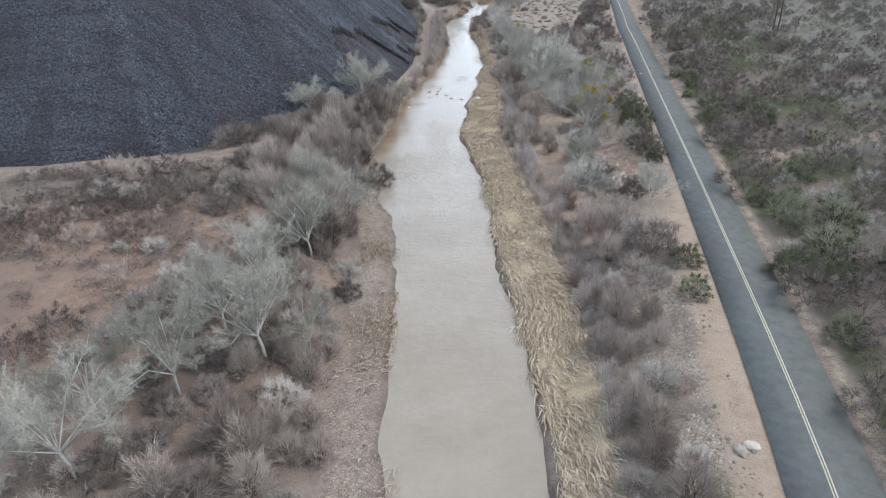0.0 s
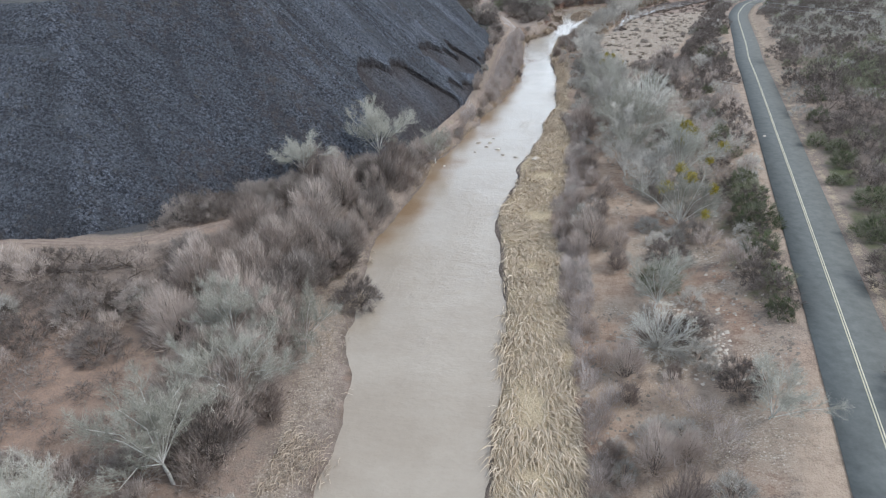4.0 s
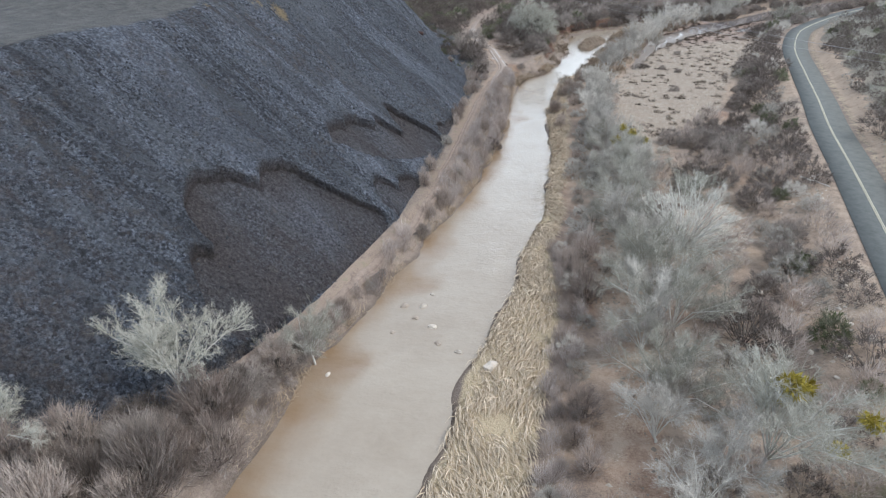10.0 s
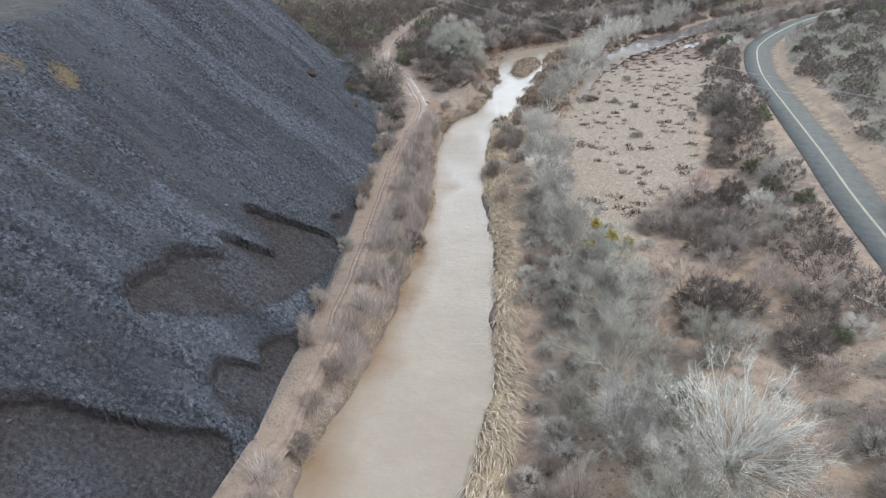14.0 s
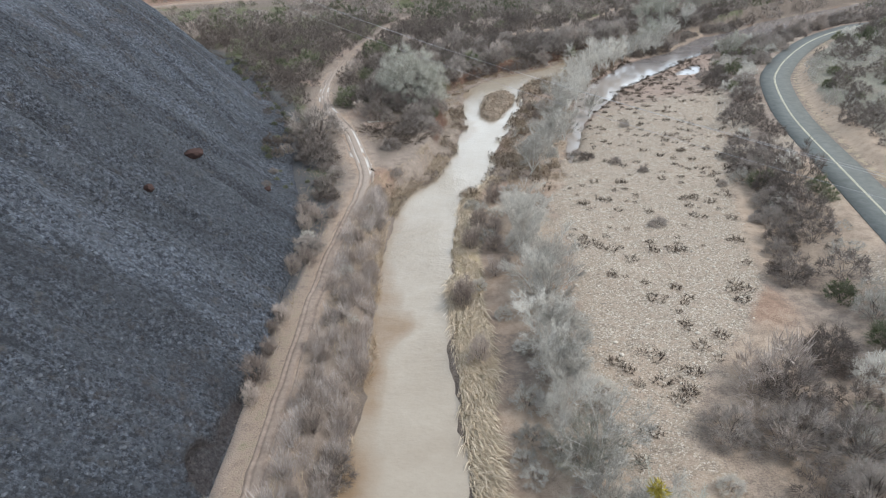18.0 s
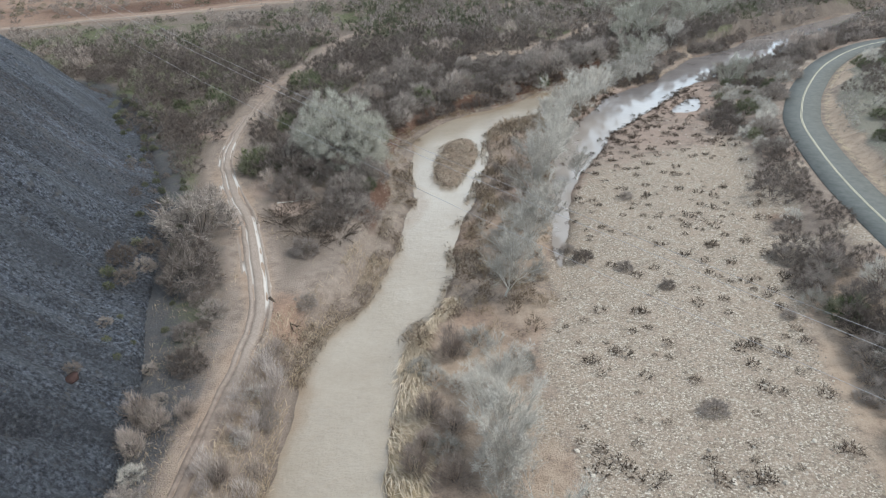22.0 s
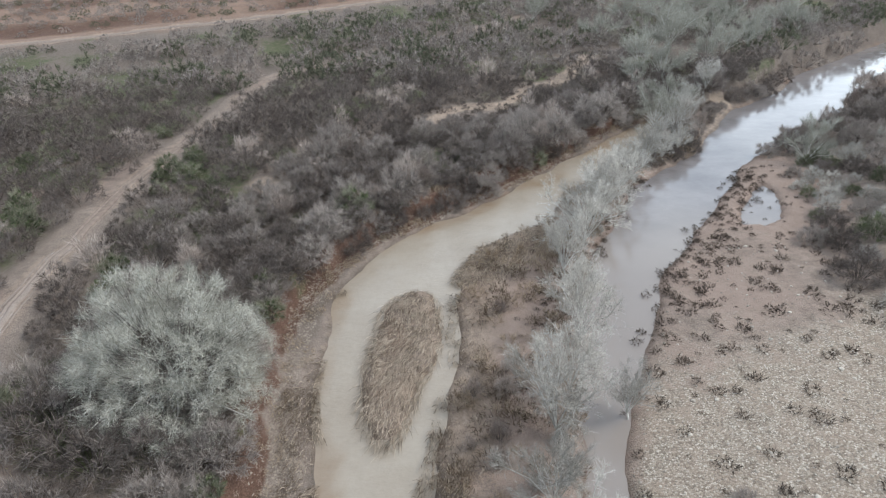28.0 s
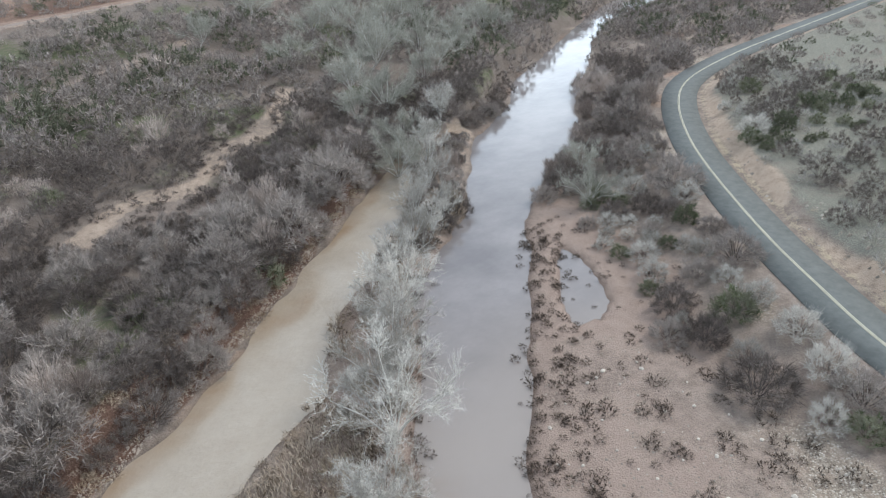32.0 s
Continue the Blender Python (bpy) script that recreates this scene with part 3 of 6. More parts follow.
        return np.where(self.heap > 0, np.minimum(z, 3.4), z)


TOE_RUN = np.concatenate([[0], np.cumsum(np.hypot(*np.diff(TOE, axis=0).T))])


def heap_streak(x, y, d):
    """Bands that run down the slope: broad tongues of spilled slag, and narrow rills."""
    run = np.interp(line_distance(x, y, TOE)[1] * (len(TOE) - 1), np.arange(len(TOE)), TOE_RUN) + 2.5 * fbm(x, y, 13, 35)
    return fbm(run, d * 0.14, 7.5, 33, 3), fbm(run, d * 0.3, 2.1, 37, 2)


def heap_height(x, y):
    """Height, scar mask, depth behind the toe, the shift that draws grid lines onto the scars' lips, painted shade
    below the lips, flat top, streaks.
    """
    x, y = np.asarray(x, float), np.asarray(y, float)
    d = heap_depth(x, y)
    broad, rill = heap_streak(x, y, d)
    south = 1 - ease(165, 185, y)
    furrow = fbm(y - 0.25 * x, x * 0.12, 3.4, 31, 3) * 0.9 + np.sin((y - 0.3 * x + 3.0 * fbm(x, y, 20, 6)) * 1.05) * 0.55 * (1 - south) + (1.7 * broad + 0.5 * rill) * south
    wander = 0.8 * fbm(x, y, 6, 45)
    steep, shallow, third = y - 0.42 * x - 196.9 + wander, y - 0.16 * x - 185.6 + wander, y - 0.9 * x - 214.5 + wander
    furrow = furrow - 2.4 * np.exp(-(steep / 0.75) ** 2) + 1.5 * np.exp(-((steep + 1.9) / 1.0) ** 2) - 1.7 * np.exp(-(shallow / 0.7) ** 2) + 1.0 * np.exp(-((shallow + 1.7) / 0.9) ** 2) - 1.2 * np.exp(-(third / 0.8) ** 2)
    z = 3.3 + 0.92 * (d - 1.6 * ease(0, 4, d) * (1 - ease(4, 14, d)) * ease(190, 215, y)) + furrow * ease(1, 8, d) * 0.8 + fbm(x, y, 1.6, 41, 2) * 0.32 + fbm(x, y, 0.7, 43, 1) * 0.24
    rim = 23.2 + 2.6 * ease(128, 160, y) + fbm(x, y, 24, 51) * 1.6 + 0.015 * np.clip(d - 24, 0, 200)
    k = 1.2
    h = np.clip(0.5 + 0.5 * (rim - z) / k, 0, 1)
    top = rim * (1 - h) + z * h - k * h * (1 - h)
    scar, wall_shade, shift_x, shift_y = np.zeros_like(x), np.zeros_like(x), np.zeros_like(x), np.zeros_like(x)
    cell = 0.2
    for s in SCARS:
        e = region(x, y, s)
        v = -(e + fbm(x, y, 2.4, 61, 2) * 0.22)
        nx, ny = (region(x + 0.1, y, s) - e) / 0.1, (region(x, y + 0.1, s) - e) / 0.1
        lip, foot = np.abs(v) <= cell / 2, (v > cell / 2) & (v <= cell * 1.5)
        go = np.where(lip, 0.17 - v, np.where(foot, 0.07 - v, 0.0))
        shift_x -= go * nx
        shift_y -= go * ny
        scar = np.maximum(scar, (v > cell / 2) * 1.0)
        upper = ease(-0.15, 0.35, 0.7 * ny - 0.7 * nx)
        # where the lips' shade is painted: headwall foot, and weaker on the lip
        wall_shade = np.maximum(wall_shade, upper * (0.85 * foot + 0.45 * lip))
    deep = np.clip(0.45 + 0.07 * d, 0, 1.2)
    flat = 1 - h
    z = np.where(d > 0, top - scar * deep, 2.6 + 1.0 * np.clip(d, -4, 0))
    near = ease(0.3, 1.2, d)
    return z, scar, d, shift_x * near, shift_y * near, wall_shade * near, flat, broad, rill


def axis(*spans):
    """Grid lines from spans of (start, end, step)."""
    return np.unique(np.round(np.concatenate([np.arange(a, b + 1e-6, s) for a, b, s in spans]), 3))


# ---- ground ----
gx = axis((-3000, -400, 400), (-360, -120, 20), (-116, -60, 4), (-56, 100, 0.65), (101, 140, 1.5), (144, 300, 6), (320, 600, 40), (700, 3100, 400))
gy = axis((-2500, -100, 300), (-80, 10, 6), (14, 310, 0.65), (311, 360, 1.5), (362, 480, 3), (490, 700, 15), (760, 3500, 300))
X, Y = np.meshgrid(gx, gy)
S = Survey(X, Y)
Z = S.height()
me = smooth(grid_mesh("ground", gx, gy, Z))
edge = fbm(X, Y, 6, 77)
east_bank = ~S.west & ~S.east_of_road
shelf = np.interp(Y, [222, 232, 262, 270], [2.0, 3.4, 3.0, 1.7])
gravel = np.maximum(ease(1.2, -1.0, S.bar + edge * 2.5) * ease(256, 240, Y + edge * 8), ease(0.3, 1.2, S.river) * ease(4.6, 3.4, S.river) * S.west * ease(88, 80, Y) * (0.55 + 0.5 * edge))
gravel = np.maximum(gravel, S.west * ease(0.2, 0.8, S.river) * ease(shelf + 0.6, shelf, S.river) * ease(222, 230, Y) * ease(264, 248, Y) * (0.3 + 0.6 * edge))
gravel = np.maximum(gravel, east_bank * ease(0.05, 0.35, edge) * ease(7, 10, S.river) * 0.85)
lane_gap = line_distance(X, Y, LANE)[0]
gravel = np.maximum(gravel, ease(2.6, 1.2, lane_gap) * ease(-0.1, 0.25, fbm(X, Y, 5, 29)))
gravel = np.maximum(gravel, east_bank * ease(3.0, 4.5, S.road) * ease(11, 6, S.road) * ease(140, 90, Y) * (0.55 + edge))
red = np.maximum(S.west * ease(-0.35, 0.55, edge) * ease(4.5, 9, S.river) * ease(110, 95, Y) * 0.42, east_bank * ease(-0.05, 0.5, fbm(X, Y, 9, 15)) * 0.62)
for px, py, pr in ((15.7, 106, 5), (16, 123, 4), (20.8, 79, 4), (24, 76, 3), (21.2, 94, 3), (52.9, 227, 4), (37, 180, 4), (36.5, 152, 5), (33.6, 123.5, 4), (64, 268, 5), (1.5, 210, 3)):
    red = np.maximum(red, ease(pr, pr * 0.3, np.hypot(X - px, (Y - py) * 0.6)) * 0.8)
over = inside(X, Y, np.vstack([FAR_ROAD, [(400, 600), (400, 3000), (-600, 3000), (-600, 350)]]))
red = np.maximum(red, np.where(over, ease(400, 60, S.far_road), ease(9, 3, S.far_road)) * 0.95)
red = np.maximum(red, ease(2.8, 1.2, lane_gap) * 0.9)
red = np.maximum(red, ease(1.7, 0.8, line_distance(X, Y, PATH)[0]) * 0.95)
red = np.maximum(red, S.west * ease(30, 14, np.hypot((X + 34) * 0.8, Y - 46)) * 0.62)
grass = ease(-0.1, 0.35, fbm(X, Y, 13, 25)) * np.where(S.east_of_road, 0.85 * ease(34, 20, S.road) * ease(190, 160, Y), np.where(S.west & (Y > 205) & (S.river > 6), 0.7 + 0.35 * ease(-26, -8, S.heap) * ease(1, -2, S.heap), 0.0))
for px, py, pr in ((30.4, 100, 5), (29, 89, 4), (27.5, 82, 4), (26.5, 76, 2.5), (46, 60, 7), (40, 70, 6), (29, 34, 3), (33, 45, 4), (13.7, 23, 3), (28, 90, 4), (-14, 236, 7), (-28, 289, 9), (6, 292, 5), (-39, 323, 9), (5, 291, 4), (24.5, 280, 2.4), (21.6, 275.6, 2.2), (34, 291.5, 3), (9.5, 261.5, 3.6), (7, 265.5, 3.6), (15.5, 269.5, 2.6), (13.5, 273, 2.4), (-13, 308, 6), (8, 241, 3)):
    grass = np.maximum(grass, ease(pr, pr * 0.1, np.hypot(X - px, Y - py)) * 0.7 * (S.river > 3))
grass = np.maximum(grass, np.where(S.east_of_road & ~S.west, ease(3.6, 4.4, S.road) * ease(9, 5, S.road) * ease(130, 100, Y) * (0.55 + 0.8 * edge), 0))
glade = np.maximum(ease(2.6, 1.2, line_distance(X, Y, GLADE)[0] + 1.5 * edge), np.maximum(ease(3.4, 1.6, np.hypot((X - 41) * 0.6, Y - 70.5)), ease(4, 2, np.hypot(X - 6, Y - 282.5)) * 0.7))
grass = grass * ~over * (1 - glade) * ease(2.5, 5, S.track) * ease(3.4, 4.2, S.road)
grass = np.maximum(grass, S.west * ease(-4.5, -1.5, S.heap) * ease(0.2, -0.6, S.heap) * ease(60, 80, Y) * (0.25 + 0.2 * ease(200, 225, Y)))
reed_edge = np.interp(Y, [0, 24, 33, 48, 80, 100, 114, 131, 146, 167, 178, 190, 205, 214], [3, 3, 4.4, 5.6, 5, 6.2, 5.8, 2.6, 1.6, 2, 3.2, 2.8, 2, 0.8])
straw = east_bank * ease(0.0, 0.5, S.river) * ease(0.4, -0.6, S.river + edge - reed_edge) * ease(214, 204, Y)
straw = np.maximum(straw, S.east_of_road * ease(0.0, 0.4, S.road - 2.7) * ease(1.3, 0.7, S.road - 2.7) * 0.45)
red = np.maximum(red, east_bank * ease(-0.2, 0.5, S.river - reed_edge) * ease(3.2, 1.6, S.river - reed_edge) * ease(120, 140, Y) * ease(212, 200, Y) * (0.6 + 0.6 * edge))
pale = np.maximum(east_bank * ease(128, 142, Y) * ease(214, 206, Y) * ease(1.5, 3, S.river) * ease(12, 9, S.river) * (0.55 + 0.7 * edge), ease(3.4, 2.0, S.road - ROAD_HALF) * east_bank * ease(75, 50, Y), ease(1.4, 0.5, S.road - ROAD_HALF) * 0.5 * east_bank)
pale = np.maximum(pale, east_bank * ease(5, 7.5, S.river) * ease(50, 66, Y) * ease(218, 205, Y) * ease(-1.0, 1.0, S.bar) * (0.5 + 0.9 * fbm(X, Y, 7, 27)))
pale = np.maximum(pale, S.east_of_road * ease(0.6, 1.2, S.road - 2.6) * ease(np.interp(Y, [225, 245], [4.6, 3.0]), np.interp(Y, [225, 245], [3.0, 1.8]), S.road - 2.6 + edge * 2) * ease(110, 150, Y) * 0.9)
pale = np.maximum(pale, S.east_of_road * ease(60, 90, S.road) * (0.35 + 0.6 * edge))
pale = np.maximum(pale, glade * (0.6 + 0.35 * edge))
pale = np.maximum(pale, east_bank * ease(5, 8, S.river) * ease(40, 60, Y) * ease(185, 160, Y) * (0.4 + 0.7 * fbm(X, Y, 4, 57)))
wetness = 0.7 * ease(0.22, 0.0, Z)
track = np.maximum(ease(1.9, 0.7, S.track + edge * 1.4) * np.interp(Y, [90, 150, 195, 205, 236, 246], [0.4, 0.5, 0.65, 1.0, 1.0, 0.45]), ease(2.2, 1.6, S.far_road))
silt = east_bank * ease(238, 256, Y + edge * 10) * ease(300, 284, Y) * (0.55 + 0.6 * edge) * (S.bar < 4)
silt = np.maximum(silt, np.maximum(ease(9, 4, np.minimum(S.pond, S.puddle)) * east_bank * ease(225, 240, Y) * ease(292, 280, Y) * ease(-2.5, 1.0, S.bar), S.west * ease(0.25, 0.7, fbm(X, Y, 17, 45) + 0.35 * ease(320, 300, Y) * ease(-4, -16, S.heap)) * (Y > 215) * 0.75 * ease(8, 18, S.river)))
for px, py, pr in ((-3.6, 236.5, 4.5), (-0.5, 231, 3.5), (-16, 258, 4)):
    silt = np.maximum(silt, ease(pr, pr * 0.3, np.hypot(X - px, Y - py)))
dust = S.west * ease(np.interp(Y, [186, 198, 216, 232], [-2.8, -9, -9, -5]), -0.6, S.heap + edge * 2.5) * 0.9 * ease(1.4, 2.2, S.track + 0.5 * edge)
grass = grass * (1 - 0.7 * dust)
paint(me, "cover_a", gravel, red, grass)
bank = S.west * ease(-0.8, 0.2, S.river - shelf * np.interp(Y, [254, 264], [1.0, 0.45]) + 0.8 * fbm(X, Y, 2, 93)) * ease(2.7, 1.7, S.river - shelf + 0.9 * edge) * ease(224, 232, Y) * ease(312, 300, Y)
# dark brush litter; its colour also stands in for shade beneath the shrubs
brush = np.where(S.east_of_road & ~S.west, 0.5 * ease(3, 6, S.road) * ease(-0.3, 0.2, edge + 0.25), np.where(S.west & (Y < 105), (0.3 + 0.7 * edge) * ease(3.5, 6, S.river), 0.0))
brush = np.where(over, (0.35 + 0.9 * fbm(X, Y, 16, 91)) * ease(4, 12, S.far_road), np.maximum(brush, 0.75 * ease(0.2, 0.8, S.pond) * ease(10, 6, S.pond) * ease(284, 294, Y) * ~S.east_of_road))
spit = east_bank & (Y > 205) & (S.bar > 0.5) & (S.river < 14)
brush = np.where(spit, 0.2 + 0.5 * edge, brush)
pale = np.maximum(pale, spit * (0.42 + 0.6 * edge)) * ~over
brush = np.where(S.west & ~over & (Y > 205), 0.7 * ease(np.interp(Y, [262, 268], [4, 1.2]), np.interp(Y, [262, 268], [8, 2.6]), S.river) * (1 - 0.6 * silt), np.where(S.west & (Y > 105), 0.45, brush)) * ease(1.8, 3.2, S.track)
far_west = S.west & ~over & (Y > 285)
brush = np.maximum(brush, S.west * 0.75 * ease(0.3, 0.9, S.river) * ease(5, 3, S.river) * ease(246, 258, Y) * ease(312, 306, Y))
brush = np.maximum(brush, far_west * 0.6 * ease(5, 12, S.river) * ease(285, 310, Y) * ease(2, 4, S.track) * (0.8 + 0.5 * edge) * (1 - ease(3.5, 2, line_distance(X, Y, GLADE)[0])))
silt = silt * ~over * (1 - 0.75 * far_west * ease(285, 310, Y))
paint(me, "cover_c", track, silt, dust)
wood = ease(30, 22, S.road + 14 * fbm(X, Y, 9, 131)) * ease(185, 160, Y)
sage = np.where(S.east_of_road & ~S.west, ease(4, np.interp(Y, [225, 245], [8, 5.5]), S.road) * (1 - wood) * (0.75 + 0.4 * edge), 0.0)
paint(me, "cover_b", straw, pale, wetness)
bank = np.where(over, (0.5 + 0.7 * fbm(X, Y, 22, 95)) * ease(3, 8, S.far_road), bank)
paint(me, "cover_d", bank, brush * (1 - sage) * (1 - np.clip(bank, 0, 1)), sage)
me.materials.append(MAT["ground"])
tagged(new("ground", me), "red-brown soil, gravel bars and scrub floor of the valley", "ground", kind="structure")

# ---- slag heap ----
hx = axis((-400, -140, 20), (-130, -42, 1.5), (-41, -20, 0.5), (-19.8, 0, 0.2))
hy = axis((20, 86, 1.2), (87, 107.6, 0.6), (108, 160, 0.2), (160.4, 200, 0.4), (200.6, 250, 0.6), (251, 345, 2))
HX, HY = np.meshgrid(hx, hy)
HZ, scar, depth, shift_x, shift_y, wall_shade, flat, broad, rill = heap_height(HX, HY)
ok = (depth[:-1, :-1] > -3.5)
me = smooth(grid_mesh("slag_heap", hx, hy, HZ, ok))
me.vertices.foreach_set("co", np.stack([HX + shift_x, HY + shift_y, HZ], -1).astype(np.float32).ravel())
me.update()
brink = np.zeros(HX.shape, bool)
for a in (-1, 0, 1):
    for b in (-1, 0, 1):
        brink |= np.roll(np.roll(scar, a, 0), b, 1) != scar
brink = brink[:-1, :-1].ravel()[ok.ravel()]
me.polygons.foreach_set("use_smooth", ~brink)
paint(me, "cover_a", scar * (0.72 + 0.55 * fbm(HX, HY, 5, 95)), ease(0.45, 0.95, flat), ease(0.0, 0.45, fbm(HX, HY, 15, 91)) * 0.3)
spill = sum(ease(pr, 0.2 * pr, np.hypot(HX - px + 0.5 * (HY - py), (HY - py) * 0.6)) for px, py, pr in ((-26.3, 150.5, 1.2), (-25.3, 151.2, 1.0), (-24.5, 154.2, 1.4), (-24, 155, 1.0), (-27, 141.6, 0.7)))
# tone follows the broad streaks and is darkest at the south end
slag_tone = 0.24 + 0.9 * broad + 0.38 * ease(98, 128, HY) - 0.12 * ease(162, 184, HY)
paint(me, "cover_c", np.minimum(slag_tone, 0.46 + 0.6 * ease(-30, -20, HX) + 0.6 * ease(104, 124, HY)), 0.5 + 0.7 * rill, 0 * HX)
paint(me, "cover_b", wall_shade, spill * 0.55, ease(0.05, 0.5, fbm(HX * 0.35, HY, 11, 93)) * ease(2, 9, depth) * (0.15 + 0.85 * ease(95, 118, HY)))
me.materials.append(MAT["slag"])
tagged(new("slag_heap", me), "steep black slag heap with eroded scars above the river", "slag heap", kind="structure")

# ---- water ----
wx, wy = axis((-16, 70, 1.0), (73, 270, 4)), axis((-100, 10, 10), (11, 330, 1.0), (334, 420, 4))
WX, WY = np.meshgrid(wx, wy)
dr, dp = region(WX, WY, RIVER), np.minimum(region(WX, WY, POND), region(WX, WY, PUDDLE))
cr, cp = dr[:-1, :-1], dp[:-1, :-1]
for name, keep, label in (("river", (cr < 4) & (cr <= cp), "silty tan river in flood with small waves"), ("flood_pond", (cp < 5) & (cp < cr), "still brown flood water that mirrors the sky")):
    me = smooth(grid_mesh(name, wx, wy, np.zeros_like(WX), keep))
    riffle = ease(0.12, 0.5, fbm(WX * 1.6, WY * 0.55, 9, 27)) * ease(60, 72, WY)
    # brown silt off the west bank, widened to paint in the bank's reflection
    brown = ease(np.interp(WY, [78, 92, 130, 150, 200], [3.6, 5.4, 4.6, 3.4, 2.4]), 0.3, line_distance(WX, WY, WEST)[0] + 2.4 * fbm(WX, WY, 6, 19) + 1.6 * fbm(WX, WY * 0.6, 2.4, 20, 2)) * ease(78, 92, WY) * (0.55 + 0.45 * ease(215, 180, WY)) * 0.8
    paint(me, "cover_a", brown * (name == "river"), ease(278, 262, WY + 5 * fbm(WX, WY, 9, 23)) * 0.85 * (name != "river"), riffle * (name == "river"))
    me.materials.append(MAT["river" if name == "river" else "pond"])
    tagged(new(name, me), label, "water", kind="structure")


# ---- road ----
def ribbon(name, line, left, right, z, mat, lift=0.0):
    t = np.gradient(line, axis=0)
    t /= np.linalg.norm(t, axis=1)[:, None]
    nrm = np.stack([-t[:, 1], t[:, 0]], 1)
    k = len(line)
    a, b = line + nrm * left, line + nrm * right
    mid = (a + b) / 2
    rows = [np.column_stack([p, np.full(k, zz)]) for p, zz in ((a, z - 0.12), (a, z), (mid, z + lift), (b, z), (b, z - 0.12))]
    co = np.vstack(rows)
    i = np.arange(k - 1)
    faces = np.vstack([np.stack([j * k + i, (j + 1) * k + i, (j + 1) * k + i + 1, j * k + i + 1], 1) for j in range(4)])
    me = raw_mesh(name, co, faces)
    me.materials.append(mat)
    return new(name, me)


road = tagged(ribbon("road", ROAD, ROAD_HALF - 0.05, -ROAD_HALF + 0.1, 3.05, MAT["asphalt"], 0.03), "narrow two-lane road of worn grey asphalt", "road", kind="structure")
for off in (0.17, 0.01):
    stripe = ribbon("centre_line", ROAD, off + 0.04, off - 0.04, 3.092, MAT["yellow"], 0.0)
    stripe.parent = road


# ---- dirt track ----
def dirt_track(name, line, half, columns, label, rut):
    fine = bend(line[::3], 9)
    t = np.gradient(fine, axis=0)
    t /= np.linalg.norm(t, axis=1)[:, None]
    across = np.linspace(-half, half, columns)
    wide = np.where(rut > 0.1, np.interp(fine[:, 1:], [120, 195, 208, 238, 250], [0.6, 0.75, 1.0, 1.0, 0.72]), 1.0)
    x = fine[:, :1] - t[:, 1:] * across * wide
    y = fine[:, 1:] + t[:, :1] * across * wide
    x, y = x + fbm(x, y, 2.5, 7) * 0.25, y + fbm(x, y, 2.5, 8) * 0.25
    z = Survey(x, y).height()
    z = z.mean(1)[:, None] * 0.7 + z * 0.3 + 0.1 - 0.22 * (np.abs(across) / half) ** 4
    dip = np.maximum(np.exp(-((np.abs(across) - 0.85) / 0.2) ** 2), 0.7 * np.maximum(np.exp(-((across - 0.2) / 0.16) ** 2), np.exp(-((across + 1.35) / 0.14) ** 2)))
    z = z - rut * dip * (0.7 + value_noise(x, y, 1.7, 5))
    k, n = x.shape
    i = np.arange(k * n).reshape(k, n)
    me = smooth(raw_mesh(name, np.stack([x, y, z], -1).reshape(-1, 3), np.stack([i[:-1, :-1], i[1:, :-1], i[1:, 1:], i[:-1, 1:]], -1).reshape(-1, 4)))
    mud = ease(196, 206, y) * ease(275, 258, y)
    pool = ease(0.4, 0.85, dip) * ease(-0.08, 0.14, value_noise(x * 1.3, y * 0.32, 1.6, 3)) * mud
    paint(me, "cover_a", np.broadcast_to(dip, x.shape) * (0.5 + 0.5 * mud), pool, mud + 0 * x)
    me.materials.append(MAT["mud"])
    return tagged(new(name, me), label, "track", kind="structure")


def mud_material():
    m, n, l, b = material("rutted_mud", 0.8, 0.3)
    co = place(n)
    mid, fine = noise_node(n, l, co, 1.6, 5, 0.7), noise_node(n, l, co, 9.0, 4, 0.7)
    at = n.new("ShaderNodeVertexColor")
    at.layer_name = "cover_a"
    s = n.new("ShaderNodeSeparateColor")
    l.new(at.outputs[0], s.inputs[0])
    rut, pool, mud = list(s.outputs)[:3]
    c = ramp(n, l, mid, [(0.3, (0.2, 0.152, 0.125)), (0.7, (0.34, 0.272, 0.228))])
    c = mix(n, l, math_node(n, l, "MULTIPLY", mud, 0.7), c, ramp(n, l, fine, [(0.35, (0.28, 0.228, 0.194)), (0.65, (0.47, 0.4, 0.35))]))
    c = mix(n, l, math_node(n, l, "MULTIPLY", rut, 0.9), c, ramp(n, l, mid, [(0.3, (0.12, 0.09, 0.072)), (0.7, (0.26, 0.2, 0.165))]))
    c = mix(n, l, pool, c, (0.62, 0.575, 0.53))
    l.new(c, b.inputs["Base Color"])
    l.new(math_node(n, l, "MULTIPLY_ADD", pool, -0.72, 0.85), b.inputs["Roughness"])
    bump(n, l, b, math_node(n, l, "ADD", mid, math_node(n, l, "MULTIPLY", fine, 0.4)), 0.5, 0.08)
    return m


MAT["mud"] = mud_material()
dirt_track("dirt_track", TRACK, 1.6, 41, "rutted dirt track with muddy puddles along the heap", 0.16)
dirt_track("far_dirt_road", FAR_ROAD, 2.0, 9, "distant graded dirt road on an orange bank", 0.05)


# ---- plants ----
def unit(v):
    return v / (np.linalg.norm(v, axis=1)[:, None] + 1e-9)


